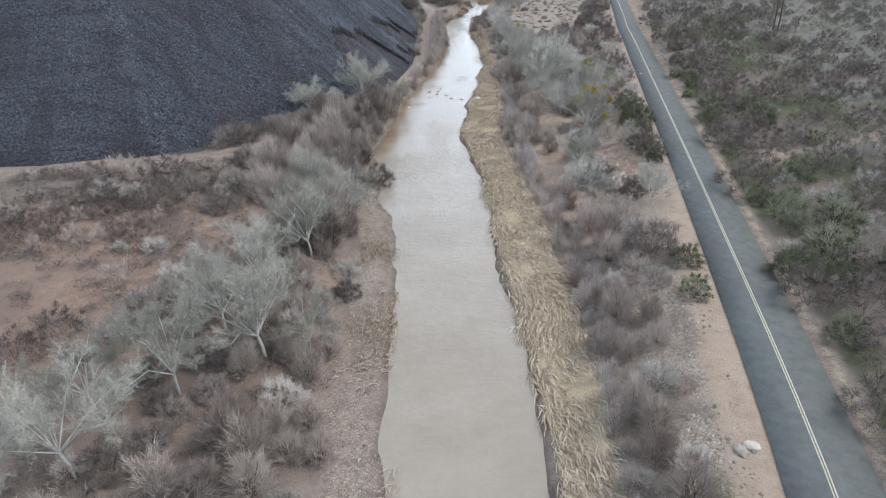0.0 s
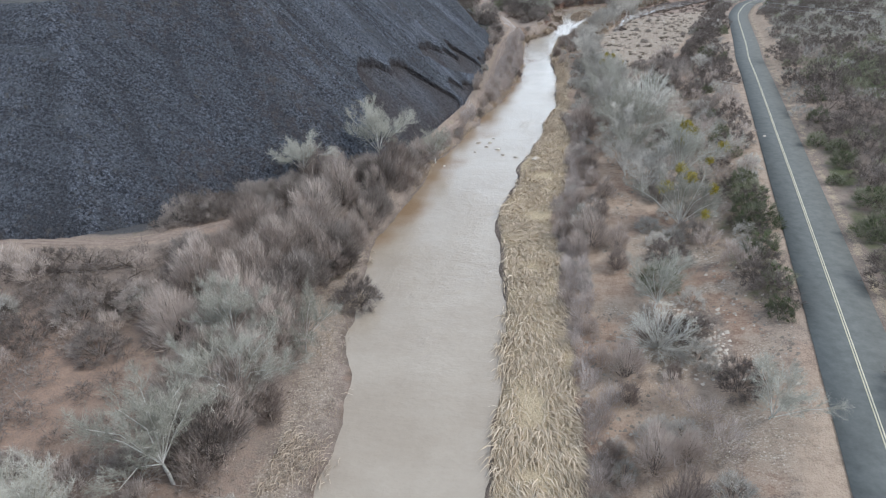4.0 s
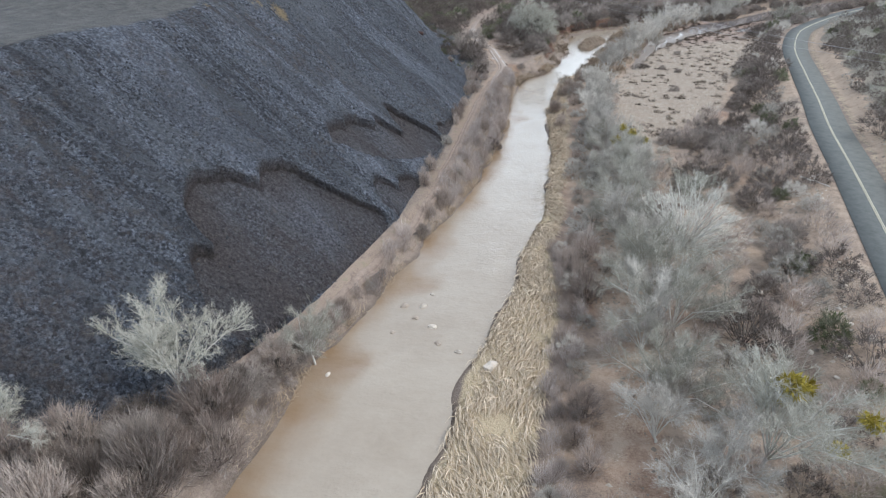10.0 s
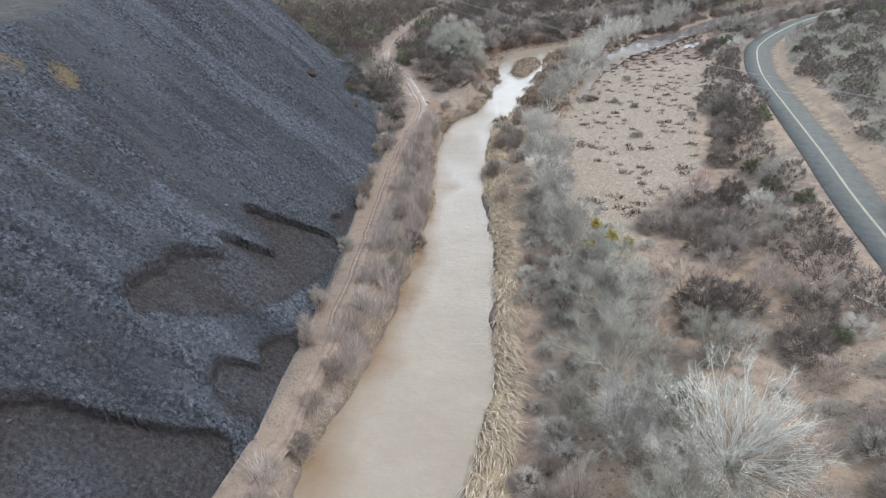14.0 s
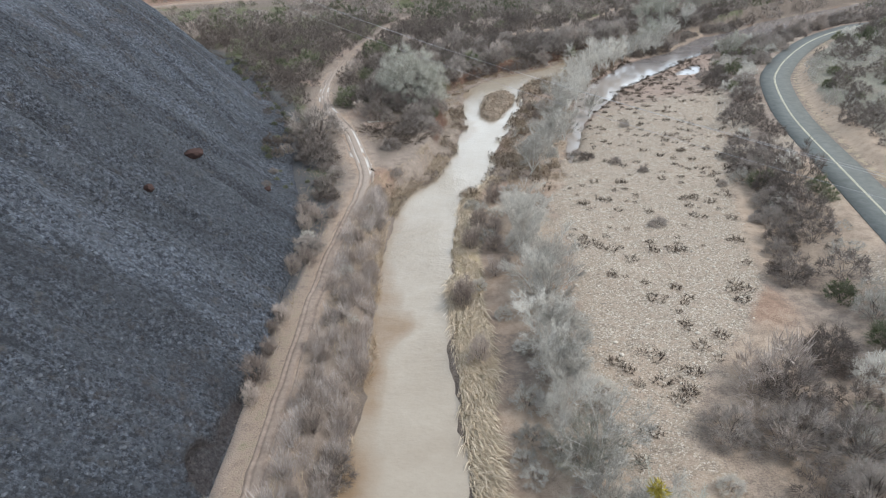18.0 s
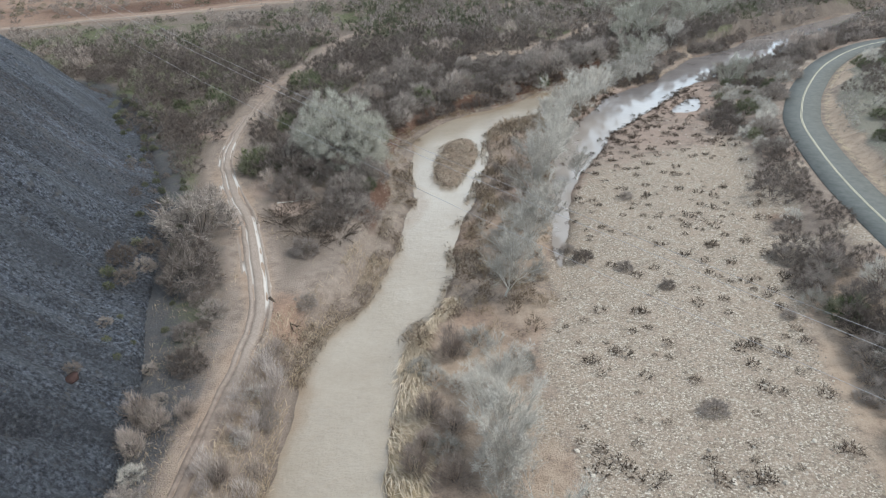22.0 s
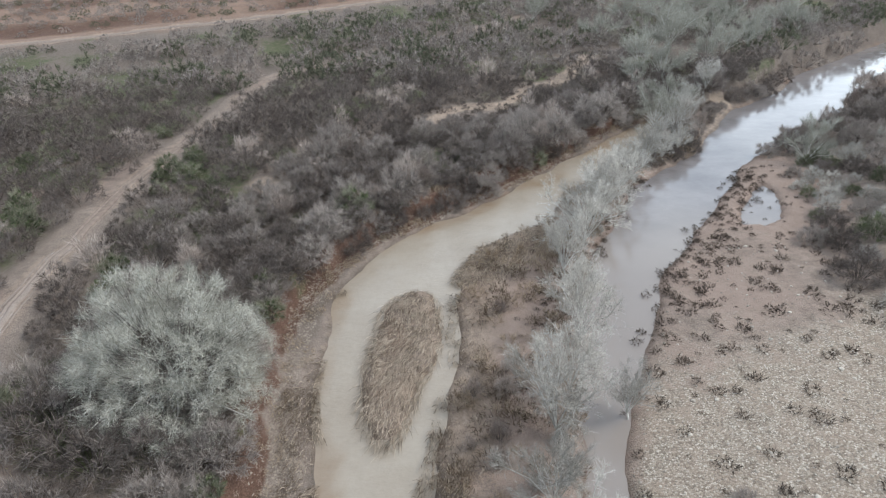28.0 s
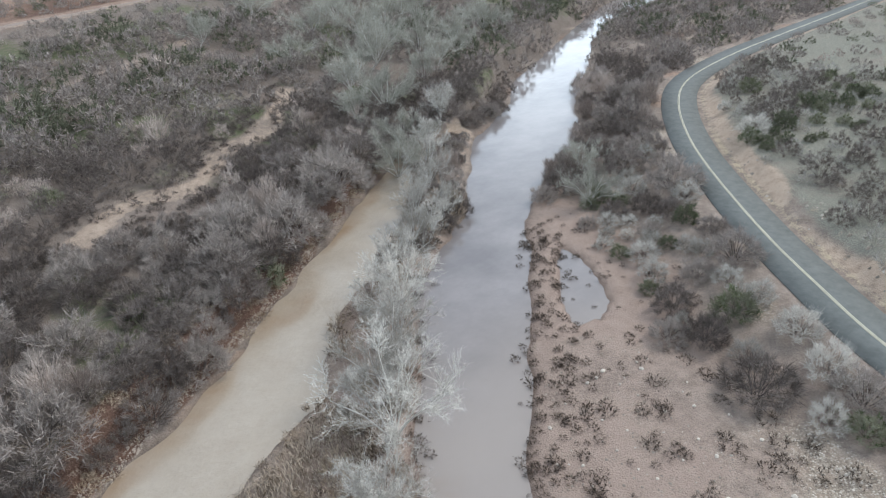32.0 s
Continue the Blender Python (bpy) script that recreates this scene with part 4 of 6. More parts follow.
def shoots(r, parent, count, low, spread, lift, length, thick, keep=0.55):
    """Side shoots of a set of branches (start, middle, end, radius)."""
    p0, p1, p2, rad = parent
    i = np.repeat(np.arange(len(p0)), count)
    f = r.uniform(low, 1.0, len(i))[:, None]
    start = (1 - f) ** 2 * p0[i] + 2 * f * (1 - f) * p1[i] + f * f * p2[i]
    way = unit(p2[i] - p0[i]) + r.normal(0, spread, (len(i), 3))
    way[:, 2] += lift
    way = unit(way)
    n = r.uniform(0.6, 1.25, len(i)) * length * (1.15 - 0.5 * f[:, 0])
    end = start + way * n[:, None]
    mid = (start + end) / 2 + r.normal(0, 0.07, (len(i), 3)) * n[:, None]
    return start, mid, end, np.minimum(rad[i] * keep, thick)


def tubes(branches, taper=0.45):
    """Three-sided tapering tubes along bent branches."""
    p0, p1, p2, rad = branches
    k = len(p0)
    way = unit(p2 - p0)
    side = unit(np.cross(way, np.where(np.abs(way[:, 2:]) < 0.9, [[0, 0, 1.0]], [[1.0, 0, 0]])))
    up = np.cross(way, side)
    rings = []
    for p, w in ((p0, 1.0), (p1, (1 + taper) / 2), (p2, taper)):
        for a in (0, 2.094, 4.189):
            rings.append(p + (side * math.cos(a) + up * math.sin(a)) * (rad * w)[:, None])
    co = np.stack(rings, 1).reshape(-1, 3)
    base = (np.arange(k) * 9)[:, None]
    quads = np.array([[j * 3 + a, j * 3 + (a + 1) % 3, j * 3 + 3 + (a + 1) % 3, j * 3 + 3 + a] for j in range(2) for a in range(3)])
    return co, (base[:, :, None] + quads[None]).reshape(-1, 4)


def slivers(r, branches, width):
    """Thin twigs, each one long triangle."""
    p0, _, p2, _ = branches
    side = unit(np.cross(p2 - p0, r.normal(0, 1, p0.shape))) * width / 2 * r.uniform(0.6, 1.3, len(p0))[:, None]
    co = np.stack([p0 - side, p0 + side, p2], 1).reshape(-1, 3)
    return co, np.arange(len(co)).reshape(-1, 3)


def joined(*pieces):
    co, faces, n = [], [], 0
    for c, f in pieces:
        co.append(c)
        faces.append(f + n)
        n += len(c)
    return np.vstack(co), np.vstack(faces)


def stem_fan(r, count, base, low, high, length, thick, curve=0.1):
    a = np.arange(count) * 2.4 + r.uniform(0, 6)
    e = np.radians(r.uniform(low, high, count))
    way = np.stack([np.cos(a) * np.cos(e), np.sin(a) * np.cos(e), np.sin(e)], 1)
    n = r.uniform(0.7, 1.1, count) * length
    p0 = np.stack([np.cos(a) * base, np.sin(a) * base, np.full(count, -0.15)], 1) * r.uniform(0.2, 1, count)[:, None]
    p0[:, 2] = -0.15
    p2 = p0 + way * n[:, None]
    p1 = (p0 + p2) / 2 + np.array([0, 0, 1.0]) * n[:, None] * curve + r.normal(0, 0.04, (count, 3)) * n[:, None]
    return p0, p1, p2, np.full(count, thick)


def part(name, piece, mat, parent, label=""):
    me = smooth(raw_mesh(name, *piece))
    me.materials.append(MAT[mat])
    ob = new(name, me)
    ob.parent = parent
    if label:
        tagged(ob, label)
    return ob


def dome(r, clumps, each, height, width, length, upright=0.3, wild=0.7):
    """A crown of clumps: the limbs that reach the clumps, and the twigs that burst from each."""
    a = np.arange(clumps) * 2.4 + r.uniform(0, 6)
    e = np.arcsin(np.clip((np.arange(clumps) + 0.5) / clumps * 0.95 + r.normal(0, 0.07, clumps), 0.05, 1.0))
    out = np.stack([np.cos(a) * np.cos(e), np.sin(a) * np.cos(e), np.sin(e)], 1)
    far = r.uniform(0.62, 1.0, clumps)[:, None]
    centre = out * far * [[width / 2 - length * 0.4, width / 2 - length * 0.4, height - length * 0.6]]
    centre[:, 2] = np.maximum(centre[:, 2], 0.12 * height)
    base = out * [[0.1 * width, 0.1 * width, 0]] * r.uniform(0.2, 1, (clumps, 1)) - [[0, 0, 0.15]]
    mid = base * 0.5 + centre * 0.5 + [[0, 0, 0.08 * height]] + r.normal(0, 0.05, (clumps, 3)) * height
    limbs = (base, mid, centre, np.full(clumps, 0.01 + 0.006 * height))
    i = np.repeat(np.arange(clumps), each)
    way = unit(out[i] * 0.8 + r.normal(0, wild, (len(i), 3)) + [[0, 0, upright]])
    start = centre[i] + way * r.uniform(-0.25, 0.35, (len(i), 1)) * length + r.normal(0, 0.22, (len(i), 3)) * length
    end = start + way * r.uniform(0.5, 1.15, (len(i), 1)) * length
    low = end[:, 2] < 0.05
    end[low, 2] = 0.05
    return limbs, (start, start, end, None)


def make_shrub(seed, name, label, height, width, clumps, each, length, bark, twig, upright=0.3, wild=0.7, leaves=None, wide=0.05):
    r = np.random.default_rng(seed)
    top = tagged(new(name), label, "shrub", "riverside " + name.replace("_", " ") + "s")
    limbs, twigs = dome(r, clumps, each, height, width, length, upright, wild)
    tagged(part("stem", tubes(limbs), bark, top), kind="stuff")
    part("crown", slivers(r, twigs, wide), twig, top)
    if leaves:
        _, tips = dome(r, clumps, each // 3, height * 0.96, width * 0.96, length * 0.6, upright, wild)
        part("leaves", slivers(r, tips, wide * 2.4), leaves, top)
    return top


def make_tree(seed, name, label, height, spread, limbs, second, third, fourth, bark, twig, trunk=0.22, group="", clumps=0, fine=0.05):
    r = np.random.default_rng(seed)
    top = tagged(new(name), label, "tree", group)
    th = height * trunk
    lean = r.normal(0, 0.05, 2) * height
    base = (np.array([[0, 0, -0.3]]), np.array([[lean[0] * 0.3, lean[1] * 0.3, th / 2]]), np.array([[lean[0], lean[1], th]]), np.array([0.02 * height]))
    fan = stem_fan(r, limbs, 0.0, 26, 82, height * 0.7, 0.0075 * height, 0.12)
    shift = base[2] + np.array([[0, 0, 0.1]])
    sx = np.array([[spread, spread, 1.0]])
    fan = (fan[0] * 0 + shift - [0, 0, 0.25], fan[1] * sx + shift, fan[2] * sx + shift, fan[3])
    br = shoots(r, fan, second, 0.25, 0.45, 0.12, height * 0.3, 0.0028 * height)
    sub = shoots(r, br, third, 0.15, 0.6, 0.2, height * 0.15, 0.02)
    tw = shoots(r, sub, fourth, 0.1, 0.85, 0.25, height * 0.075, 0.012)
    part("trunk", tubes(base, 0.75), bark, top)
    for k in range(limbs):
        part("limb", tubes(tuple(a[k:k + 1] for a in fan)), bark, top)
    tagged(part("branchwork", tubes(br), twig, top), kind="stuff")
    part("crown", joined(slivers(r, sub, fine * 1.5), slivers(r, tw, fine)), twig, top)
    for k in range(clumps):
        p = br[2][r.integers(len(br[2]))] * [0.85, 0.85, 1.0] + r.normal(0, 0.2, 3)
        dirs = unit(r.normal(0, 1, (260, 3)))
        rad = r.uniform(0.4, 0.75)
        a = p + dirs * rad * r.uniform(0.1, 0.8, (260, 1))
        b = a + unit(dirs + r.normal(0, 0.6, (260, 3))) * rad * 0.55
        part("mistletoe", slivers(r, (a, a, b, None), 0.12), "mistletoe", top, "yellow-green clump of mistletoe")
    return top


def ground_at(xs, ys):
    xs, ys = np.asarray(xs, float), np.asarray(ys, float)
    plan = Survey(xs, ys)
    z = plan.height()
    if np.any(plan.heap > -2):
        z = np.where(plan.heap > -2, np.maximum(z, heap_height(xs, ys)[0]), z)
    return z


def settle(makers, places, scales, turn):
    """Put copies of the made plants at the places, on the ground."""
    z = ground_at([p[0] for p in places], [p[1] for p in places])
    first = {}
    for (x, y), k, s, zz in zip(places, turn.integers(0, len(makers), len(places)), scales, z):
        m = pose(x, y, zz - 0.03, 0, 0, turn.uniform(0, 360)) @ Matrix.Diagonal((s * turn.uniform(0.88, 1.15), s * turn.uniform(0.88, 1.15), s, 1))
        if k in first:
            copy_thing(makers[k], m)
        else:
            first[k] = m
    for k, ob in enumerate(makers):
        if k in first:
            ob.matrix_basis = first[k]
        else:
            for o in (*ob.children_recursive, ob):
                bpy.data.objects.remove(o)


seat = np.random.default_rng(5)

# big pale cottonwoods and sycamores, each at its place
TALL = [(-13.4, 36.8, 7.2), (-18.3, 32.8, 6.4), (-21.5, 25.4, 7.2), (-17.2, 40, 6), (-10.5, 38.5, 4.8), (-12.5, 52, 6.4), (-15.6, 45.6, 6.4), (-11.5, 59, 6.4), (-14, 64, 5.6), (-10, 67, 5.2),
        (-23, 31, 5.6), (-25, 22, 6.4), (-12.2, 102.6, 7.4), (-19.7, 95.5, 5.2), (-6.6, 111.4, 4.8)]
DOMED = [(24.6, 133, 9.6), (17.4, 69.8, 5)]
BROAD = [(21.6, 117, 8.2), (19.6, 141, 6.4), (20.6, 148, 6.6), (20.2, 108.5, 6.2), (20.4, 124, 7), (19.5, 134.5, 5.6), (17.8, 75, 5.2), (18.2, 163, 4.8), (26.3, 142, 5.2), (19, 126, 5.2), (22.5, 61, 4.8)]
CLUMPED = [(24.6, 104, 8.8), (22.4, 91, 7.6), (20.6, 155, 6.4)]
SLENDER = [(18, 170, 5.2), (18.9, 175, 4.8), (18.4, 180, 5.2), (19.4, 186, 5.2), (18, 193, 4.8), (19, 200, 4), (21.3, 213, 5.6), (22.5, 217, 4), (25, 224, 5.2), (28, 234, 5.6), (30.2, 239.7, 6.8),
           (32.2, 244, 6), (34.6, 249.5, 6.4), (36.4, 254, 5.6), (36.4, 260, 6), (39.6, 265, 7.2), (41.5, 268.7, 6.4), (44, 271, 6), (46.2, 274.5, 6.4), (48.6, 278, 5.6), (51.5, 281.5, 5.6),
           (55, 286.5, 4.8), (59, 291.5, 4.8), (64, 297, 5.2), (69, 305, 5.6), (76, 312, 5.6)]
WILLOWS = [(20.0 + 1.6 * math.sin(k * 2.1), 99 + 3.1 * k, 4.4 + 1.2 * math.sin(k * 1.3)) for k in range(20)] + [(18.3 + 0.9 * math.sin(k * 2.3), 160 + 2.9 * k, 4.2 + 1.0 * math.sin(k * 1.7)) for k in range(15)] + [(23.5 + 0.85 * (y - 220) * 0.62 + 0.9 * math.sin(y), y, 3.8 + 0.8 * math.sin(y * 2.1)) for y in np.arange(219, 292, 3.1)]
SLENDER += [w for w in WILLOWS if Survey([w[0]], [w[1]]).river[0] > 1.0 and Survey([w[0]], [w[1]]).pond[0] > -0.2]
FAR = [(64, 304.5, 6.4), (72, 319, 7.2), (81, 340, 8), (92, 364, 8), (110, 377, 8), (125, 386, 8), (94, 380, 8), (75.5, 281.5, 4.4), (81, 288.5, 4.4), (68.5, 310.5, 6), (100, 368, 8), (118, 354, 7), (92, 342, 7), (107, 350, 7)]
FAR += [(91, 353, 7.2), (80, 398, 7.2), (100, 340, 6.4), (112, 373, 7.2), (85, 373, 7.2), (72, 330, 6.4), (77, 338, 6), (104, 360, 6.4), (70, 352, 6.4), (122, 362, 6.4), (96, 390, 7.2), (62, 380, 6.4),
       (135, 378, 6.4), (118, 350, 5.6), (84, 328, 5.6), (92, 335, 5.6), (150, 392, 7.2), (110, 398, 7.2), (66, 318, 5.2), (128, 390, 6.4)]


def tall(seed):
    return make_tree(seed, "cottonwood", "tall bare cottonwood with pale trunk and grey-green twigs", 8, 1.05, 12, 8, 9, 16, "pale_bark", "pale_twig", 0.3, "bare cottonwoods along the river", 0, 0.02)


def fan_tree(seed):
    r = np.random.default_rng(seed)
    top = tagged(new("sycamore"), "low leafless sycamore with pale branches fanning into a dome", "tree", "leafless sycamores on the flood plain")
    limbs, twigs = dome(r, 130, 26, 6.8, 9.6, 0.8, 0.1, 0.45)
    limbs = (limbs[0] * [[0.3, 0.3, 1.0]], limbs[1] * [[0.95, 0.95, 0.8]], limbs[2], np.full(130, 0.046))
    side = shoots(r, limbs, 5, 0.4, 0.3, 0.05, 1.1, 0.016, 0.5)
    part("trunk", tubes((np.array([[0, 0, -0.3]]), np.array([[0, 0, 0.1]]), np.array([[0.05, 0, 0.5]]), np.array([0.3])), 0.8), "pale_bark", top)
    for k in range(10):
        part("limb", tubes(tuple(a[k * 13:k * 13 + 1] for a in limbs[:3]) + (np.array([0.075]),)), "pale_bark", top)
    tagged(part("branchwork", joined(tubes(limbs), tubes(side)), "pale_bark", top), kind="stuff")
    part("crown", joined(slivers(r, twigs, 0.02), slivers(r, shoots(r, side, 6, 0.2, 0.45, 0.1, 0.45, 0.01), 0.018)), "bright_twig", top)
    return top


def broad(seed, clumps=0):
    label = "broad leafless sycamore carrying yellow mistletoe clumps" if clumps else "broad leafless sycamore with pale spreading limbs"
    return make_tree(seed, "sycamore", label, 8, 1.15, 12, 9, 10, 11, "pale_bark", "pale_twig", 0.1, "leafless sycamores on the flood plain", clumps, 0.02)


def slender(seed):
    return make_tree(seed, "willow", "slender bare willow with silvery upright branches", 7, 0.7, 9, 7, 9, 12, "pale_bark", "silver_twig", 0.1, "bare willows between the channels", 0, 0.02)


for rows, make, own in ((TALL, tall, 8), (DOMED, fan_tree, 8), (BROAD, broad, 8), (CLUMPED, lambda s: broad(s, 6), 8), (SLENDER, slender, 7), (FAR, broad, 8)):
    n = min(4, len(rows))
    settle([make(100 + k + len(rows) * 10) for k in range(n)], [p[:2] for p in rows], [p[2] / own * (1.2 if rows is SLENDER else 1.15 if rows is FAR else 1.0) for p in rows], seat)

big = tagged(new("cottonwood"), "huge rounded cottonwood with dense grey-green crown by the cut bank", "tree", "bare cottonwoods along the river")
q = np.random.default_rng(77)
limbs, twigs = dome(q, 460, 105, 10.2, 14.5, 0.85, 0.35, 1.3)
part("trunk", tubes((np.array([[0, 0, -0.3]]), np.array([[0.1, 0, 0.8]]), np.array([[0.1, 0.1, 2.0]]), np.array([0.42])), 0.8), "pale_bark", big)
for k in range(12):
    one = tuple(v[k::12][:1] for v in limbs)
    part("limb", tubes((one[0] * 0.3 + [[0.1, 0.1, 1.6]], one[1], one[2], np.array([0.09]))), "pale_bark", big)
tagged(part("branchwork", tubes((limbs[0] * 0.3 + [[0.1, 0.1, 1.4]], *limbs[1:3], limbs[3] * 0.45)), "grey_bark", big), kind="stuff")
part("crown", joined(slivers(q, twigs, 0.026), slivers(q, shoots(q, limbs, 14, 0.5, 0.6, 0.2, 0.9, 0.02), 0.03)), "sage_twig", big)
settle([big], [(4.2, 245.5)], [1.0], seat)

# shrubs: four kinds over the valley floor; the nearest to the river one by one, the rest joined
def scatter(name, label, spots, sizes, mats, shape, seed):
    """Many shrubs in one mesh."""
    r = np.random.default_rng(seed)
    clumps, each, height, width, length, upright, wild, wide = shape
    z = np.maximum(ground_at(spots[:, 0], spots[:, 1]), 0.0) - 0.03
    pts = []
    for v in range(4):
        limbs, twigs = dome(r, clumps, each, height, width, length, upright, wild)
        co, _ = joined(slivers(r, limbs, wide), slivers(r, twigs, wide))
        mine = np.arange(v, len(spots), 4)
        a = r.uniform(0, 6.28, len(mine))
        c, s = np.cos(a), np.sin(a)
        rot = np.zeros((len(mine), 3, 3))
        rot[:, 0, 0], rot[:, 0, 1], rot[:, 1, 0], rot[:, 1, 1], rot[:, 2, 2] = c, -s, s, c, r.uniform(0.8, 1.15, len(mine))
        pts.append((np.einsum("nij,mj->nmi", rot, co) * sizes[mine, None, None] + np.column_stack([spots[mine], z[mine]])[:, None]).reshape(-1, 3))
    pts = np.vstack(pts)
    me = raw_mesh(name, pts, np.arange(len(pts)).reshape(-1, 3))
    me.materials.append(MAT[mats])
    tagged(new(name, me), label, "scrub", kind="stuff")


SHAPES = [(30, 40, 3.2, 5.0, 0.6, 0.4, 0.85, 0.055), (14, 46, 3.2, 3.0, 0.75, 0.9, 0.55, 0.045), (16, 34, 1.8, 3.2, 0.42, 0.6, 0.7, 0.048), (18, 36, 2.1, 3.3, 0.45, 0.5, 0.8, 0.055)]
mesquite = [make_shrub(20 + k, "mesquite", "leafless grey-brown mesquite thicket on red soil", 3.2, 5.0, 36, 84, 0.66, "grey_bark", "grey_twig", 0.4, 0.85, None, 0.042) for k in range(5)]
tamarisk = [make_shrub(30 + k, "tamarisk", "upright red-brown leafless tamarisk near the water", 3.4, 2.8, 22, 75, 0.9, "grey_bark", "red_twig", 1.0, 0.5, None, 0.03) for k in range(4)]
saltbush = [make_shrub(40 + k, "saltbush", "low silvery grey leafless saltbush", 2.2, 3.4, 24, 75, 0.55, "grey_bark", "silver_twig", 0.6, 0.7, None, 0.03) for k in range(4)]
creosote = [make_shrub(50 + k, "creosote_bush", "dark olive-green creosote bush with small leaves", 2.2, 3.1, 22, 60, 0.55, "grey_bark", "olive_twig", 0.5, 0.8, "leaf", 0.04) for k in range(4)]

step = 2.0
cx, cy = np.meshgrid(np.arange(-64, 132, step), np.arange(10, 330, step))
cx, cy = cx.ravel() + seat.uniform(-0.95, 0.95, cx.size), cy.ravel() + seat.uniform(-0.95, 0.95, cx.size)
V = Survey(cx, cy)
clump = fbm(cx, cy, 9, 131)
free = (V.river > np.where(cy < 205, 0.7, 1.0)) & (V.pond > 0.8) & (V.puddle > 0.6) & (V.road > ROAD_HALF + 1.3) & (V.track > np.where((cy > 92) & (cy < 150), 1.0, np.where((cy > 92) & (cy < 200), 1.7, 3.5))) & (V.heap < np.where(cy > 198, 3.5, -0.2)) & (V.bar > 0.3)
clear_w = np.maximum(ease(10, 4, np.hypot((cx + 33) * 0.8, cy - 46)), ease(9, 4, np.hypot(cx + 28, (cy - 31) * 0.8)))
clear_w = np.maximum(clear_w, ease(6, 3, np.hypot((cx + 26) * 0.6, cy - 57)))
glade = np.maximum(ease(3.6, 2.0, line_distance(cx, cy, GLADE)[0] + 2 * clump), np.maximum(ease(4.5, 2.5, np.hypot((cx - 41) * 0.7, cy - 70.5)), ease(4, 2, np.hypot(cx - 6, cy - 282.5))))
dens = np.zeros(cx.size)
w1, w2, w3 = V.west & (cy < 104), V.west & (cy >= 104) & (cy < 212), V.west & (cy >= 212)
dens = np.where(w1, (0.6 + 0.6 * clump + 0.5 * ease(16, 10, V.river) * ease(60, 72, cy)) * (1 - 0.95 * clear_w) * ease(0, 1.2, V.river - np.interp(cy, [72, 84], [3.4, 0.4])) * ease(-0.3, -1.5, V.heap), dens)
dens = np.where(V.west & (cy < 64) & (V.river > 4.4) & (V.river < 13), 0.9, dens)
dens = np.where(V.west & (cy > 62) & (cy < 104) & (V.river < 15), 0.95 * ease(0, 1.2, V.river - np.interp(cy, [72, 84], [3.4, 0.4])), dens)
dens = np.where(w2, 1.3 * ease(0.0, 0.8, V.river) * (1 + clump), dens)
open_w = np.maximum(ease(0.25, 0.6, fbm(cx, cy, 17, 45) + 0.1), ease(-14, -6, V.heap) * 0.4)
dens = np.where(w3, (1.2 + 0.3 * clump) * (1 - 0.85 * open_w * ease(6, 14, V.river)) * (1 - glade) * np.where(V.river < np.interp(cy, [222, 232, 258, 266], [2, 4.6, 4.2, 1.2]), 0.02, 1.0), dens)
reed_w = np.interp(cy, [0, 24, 33, 48, 80, 100, 114, 131, 146, 167, 178, 190, 205, 214], [3, 3, 4.4, 5.8, 5.2, 6.5, 6, 2.8, 1.8, 2.2, 4, 3.2, 2.2, 0.5])
e1 = ~V.west & ~V.east_of_road
lane = np.maximum(ease(3.0, 1.8, line_distance(cx, cy, LANE)[0]), ease(2.2, 1.4, line_distance(cx, cy, PATH)[0]))
dens = np.where(e1, (0.85 + 0.6 * clump) * ease(reed_w, reed_w + 0.8, V.river) * (1 - 0.92 * lane), dens)
dens = np.where(e1 & (cy > 172), 0.95 * ease(np.interp(cy, [230, 250], [13, 17]), np.interp(cy, [230, 250], [8, 12]), V.road + clump * 6) + 0.4 * ease(12, 8, V.river) * ease(0.6, 1.4, V.bar) * (cy < 292), dens)
dens = np.where(e1 & (cy > 285), 1.0, dens)
dens = np.where(e1 & (V.road < 4.2 + 2.5 * ease(65, 50, cy)), 0.04, dens)
wood = ease(30, 22, V.road + 14 * clump) * ease(185, 160, cy)
dens = np.where(V.east_of_road, (0.9 + 0.4 * clump + 0.5 * wood) * ease(3.3, 4.2, V.road - 1.6 * ease(120, 160, cy)) * (1 - glade), dens)
dens = np.where((V.heap > -2.5) & (cy > 198), 0.6, dens)
dens = np.where(w3 & (V.heap > -13) & (V.heap <= -2.5) & (V.river > 12) & (cy < 262), 0.9, dens)
dens = np.where(w3 & ((np.hypot((cx - 2) * 0.8, cy - 227) < 5) | (V.river < 6.5) & (cy < 233)), 0.04, dens)
dens = np.where(e1 & (cy > 205) & (cy < 285) & (V.river < 12), dens * 0.45, dens)
dens = np.where(e1 & (cy > 112) & (cy < 168) & (V.river > 11), dens * 0.6, dens)
shore = V.west & (cy > 62) & (cy < 205)
dens = np.where(shore & (V.river < 15) & (cy < 112), 0.0, dens)
kind = seat.uniform(0, 1, cx.size) + 0.25 * clump
hue = fbm(cx, cy, 12, 171)
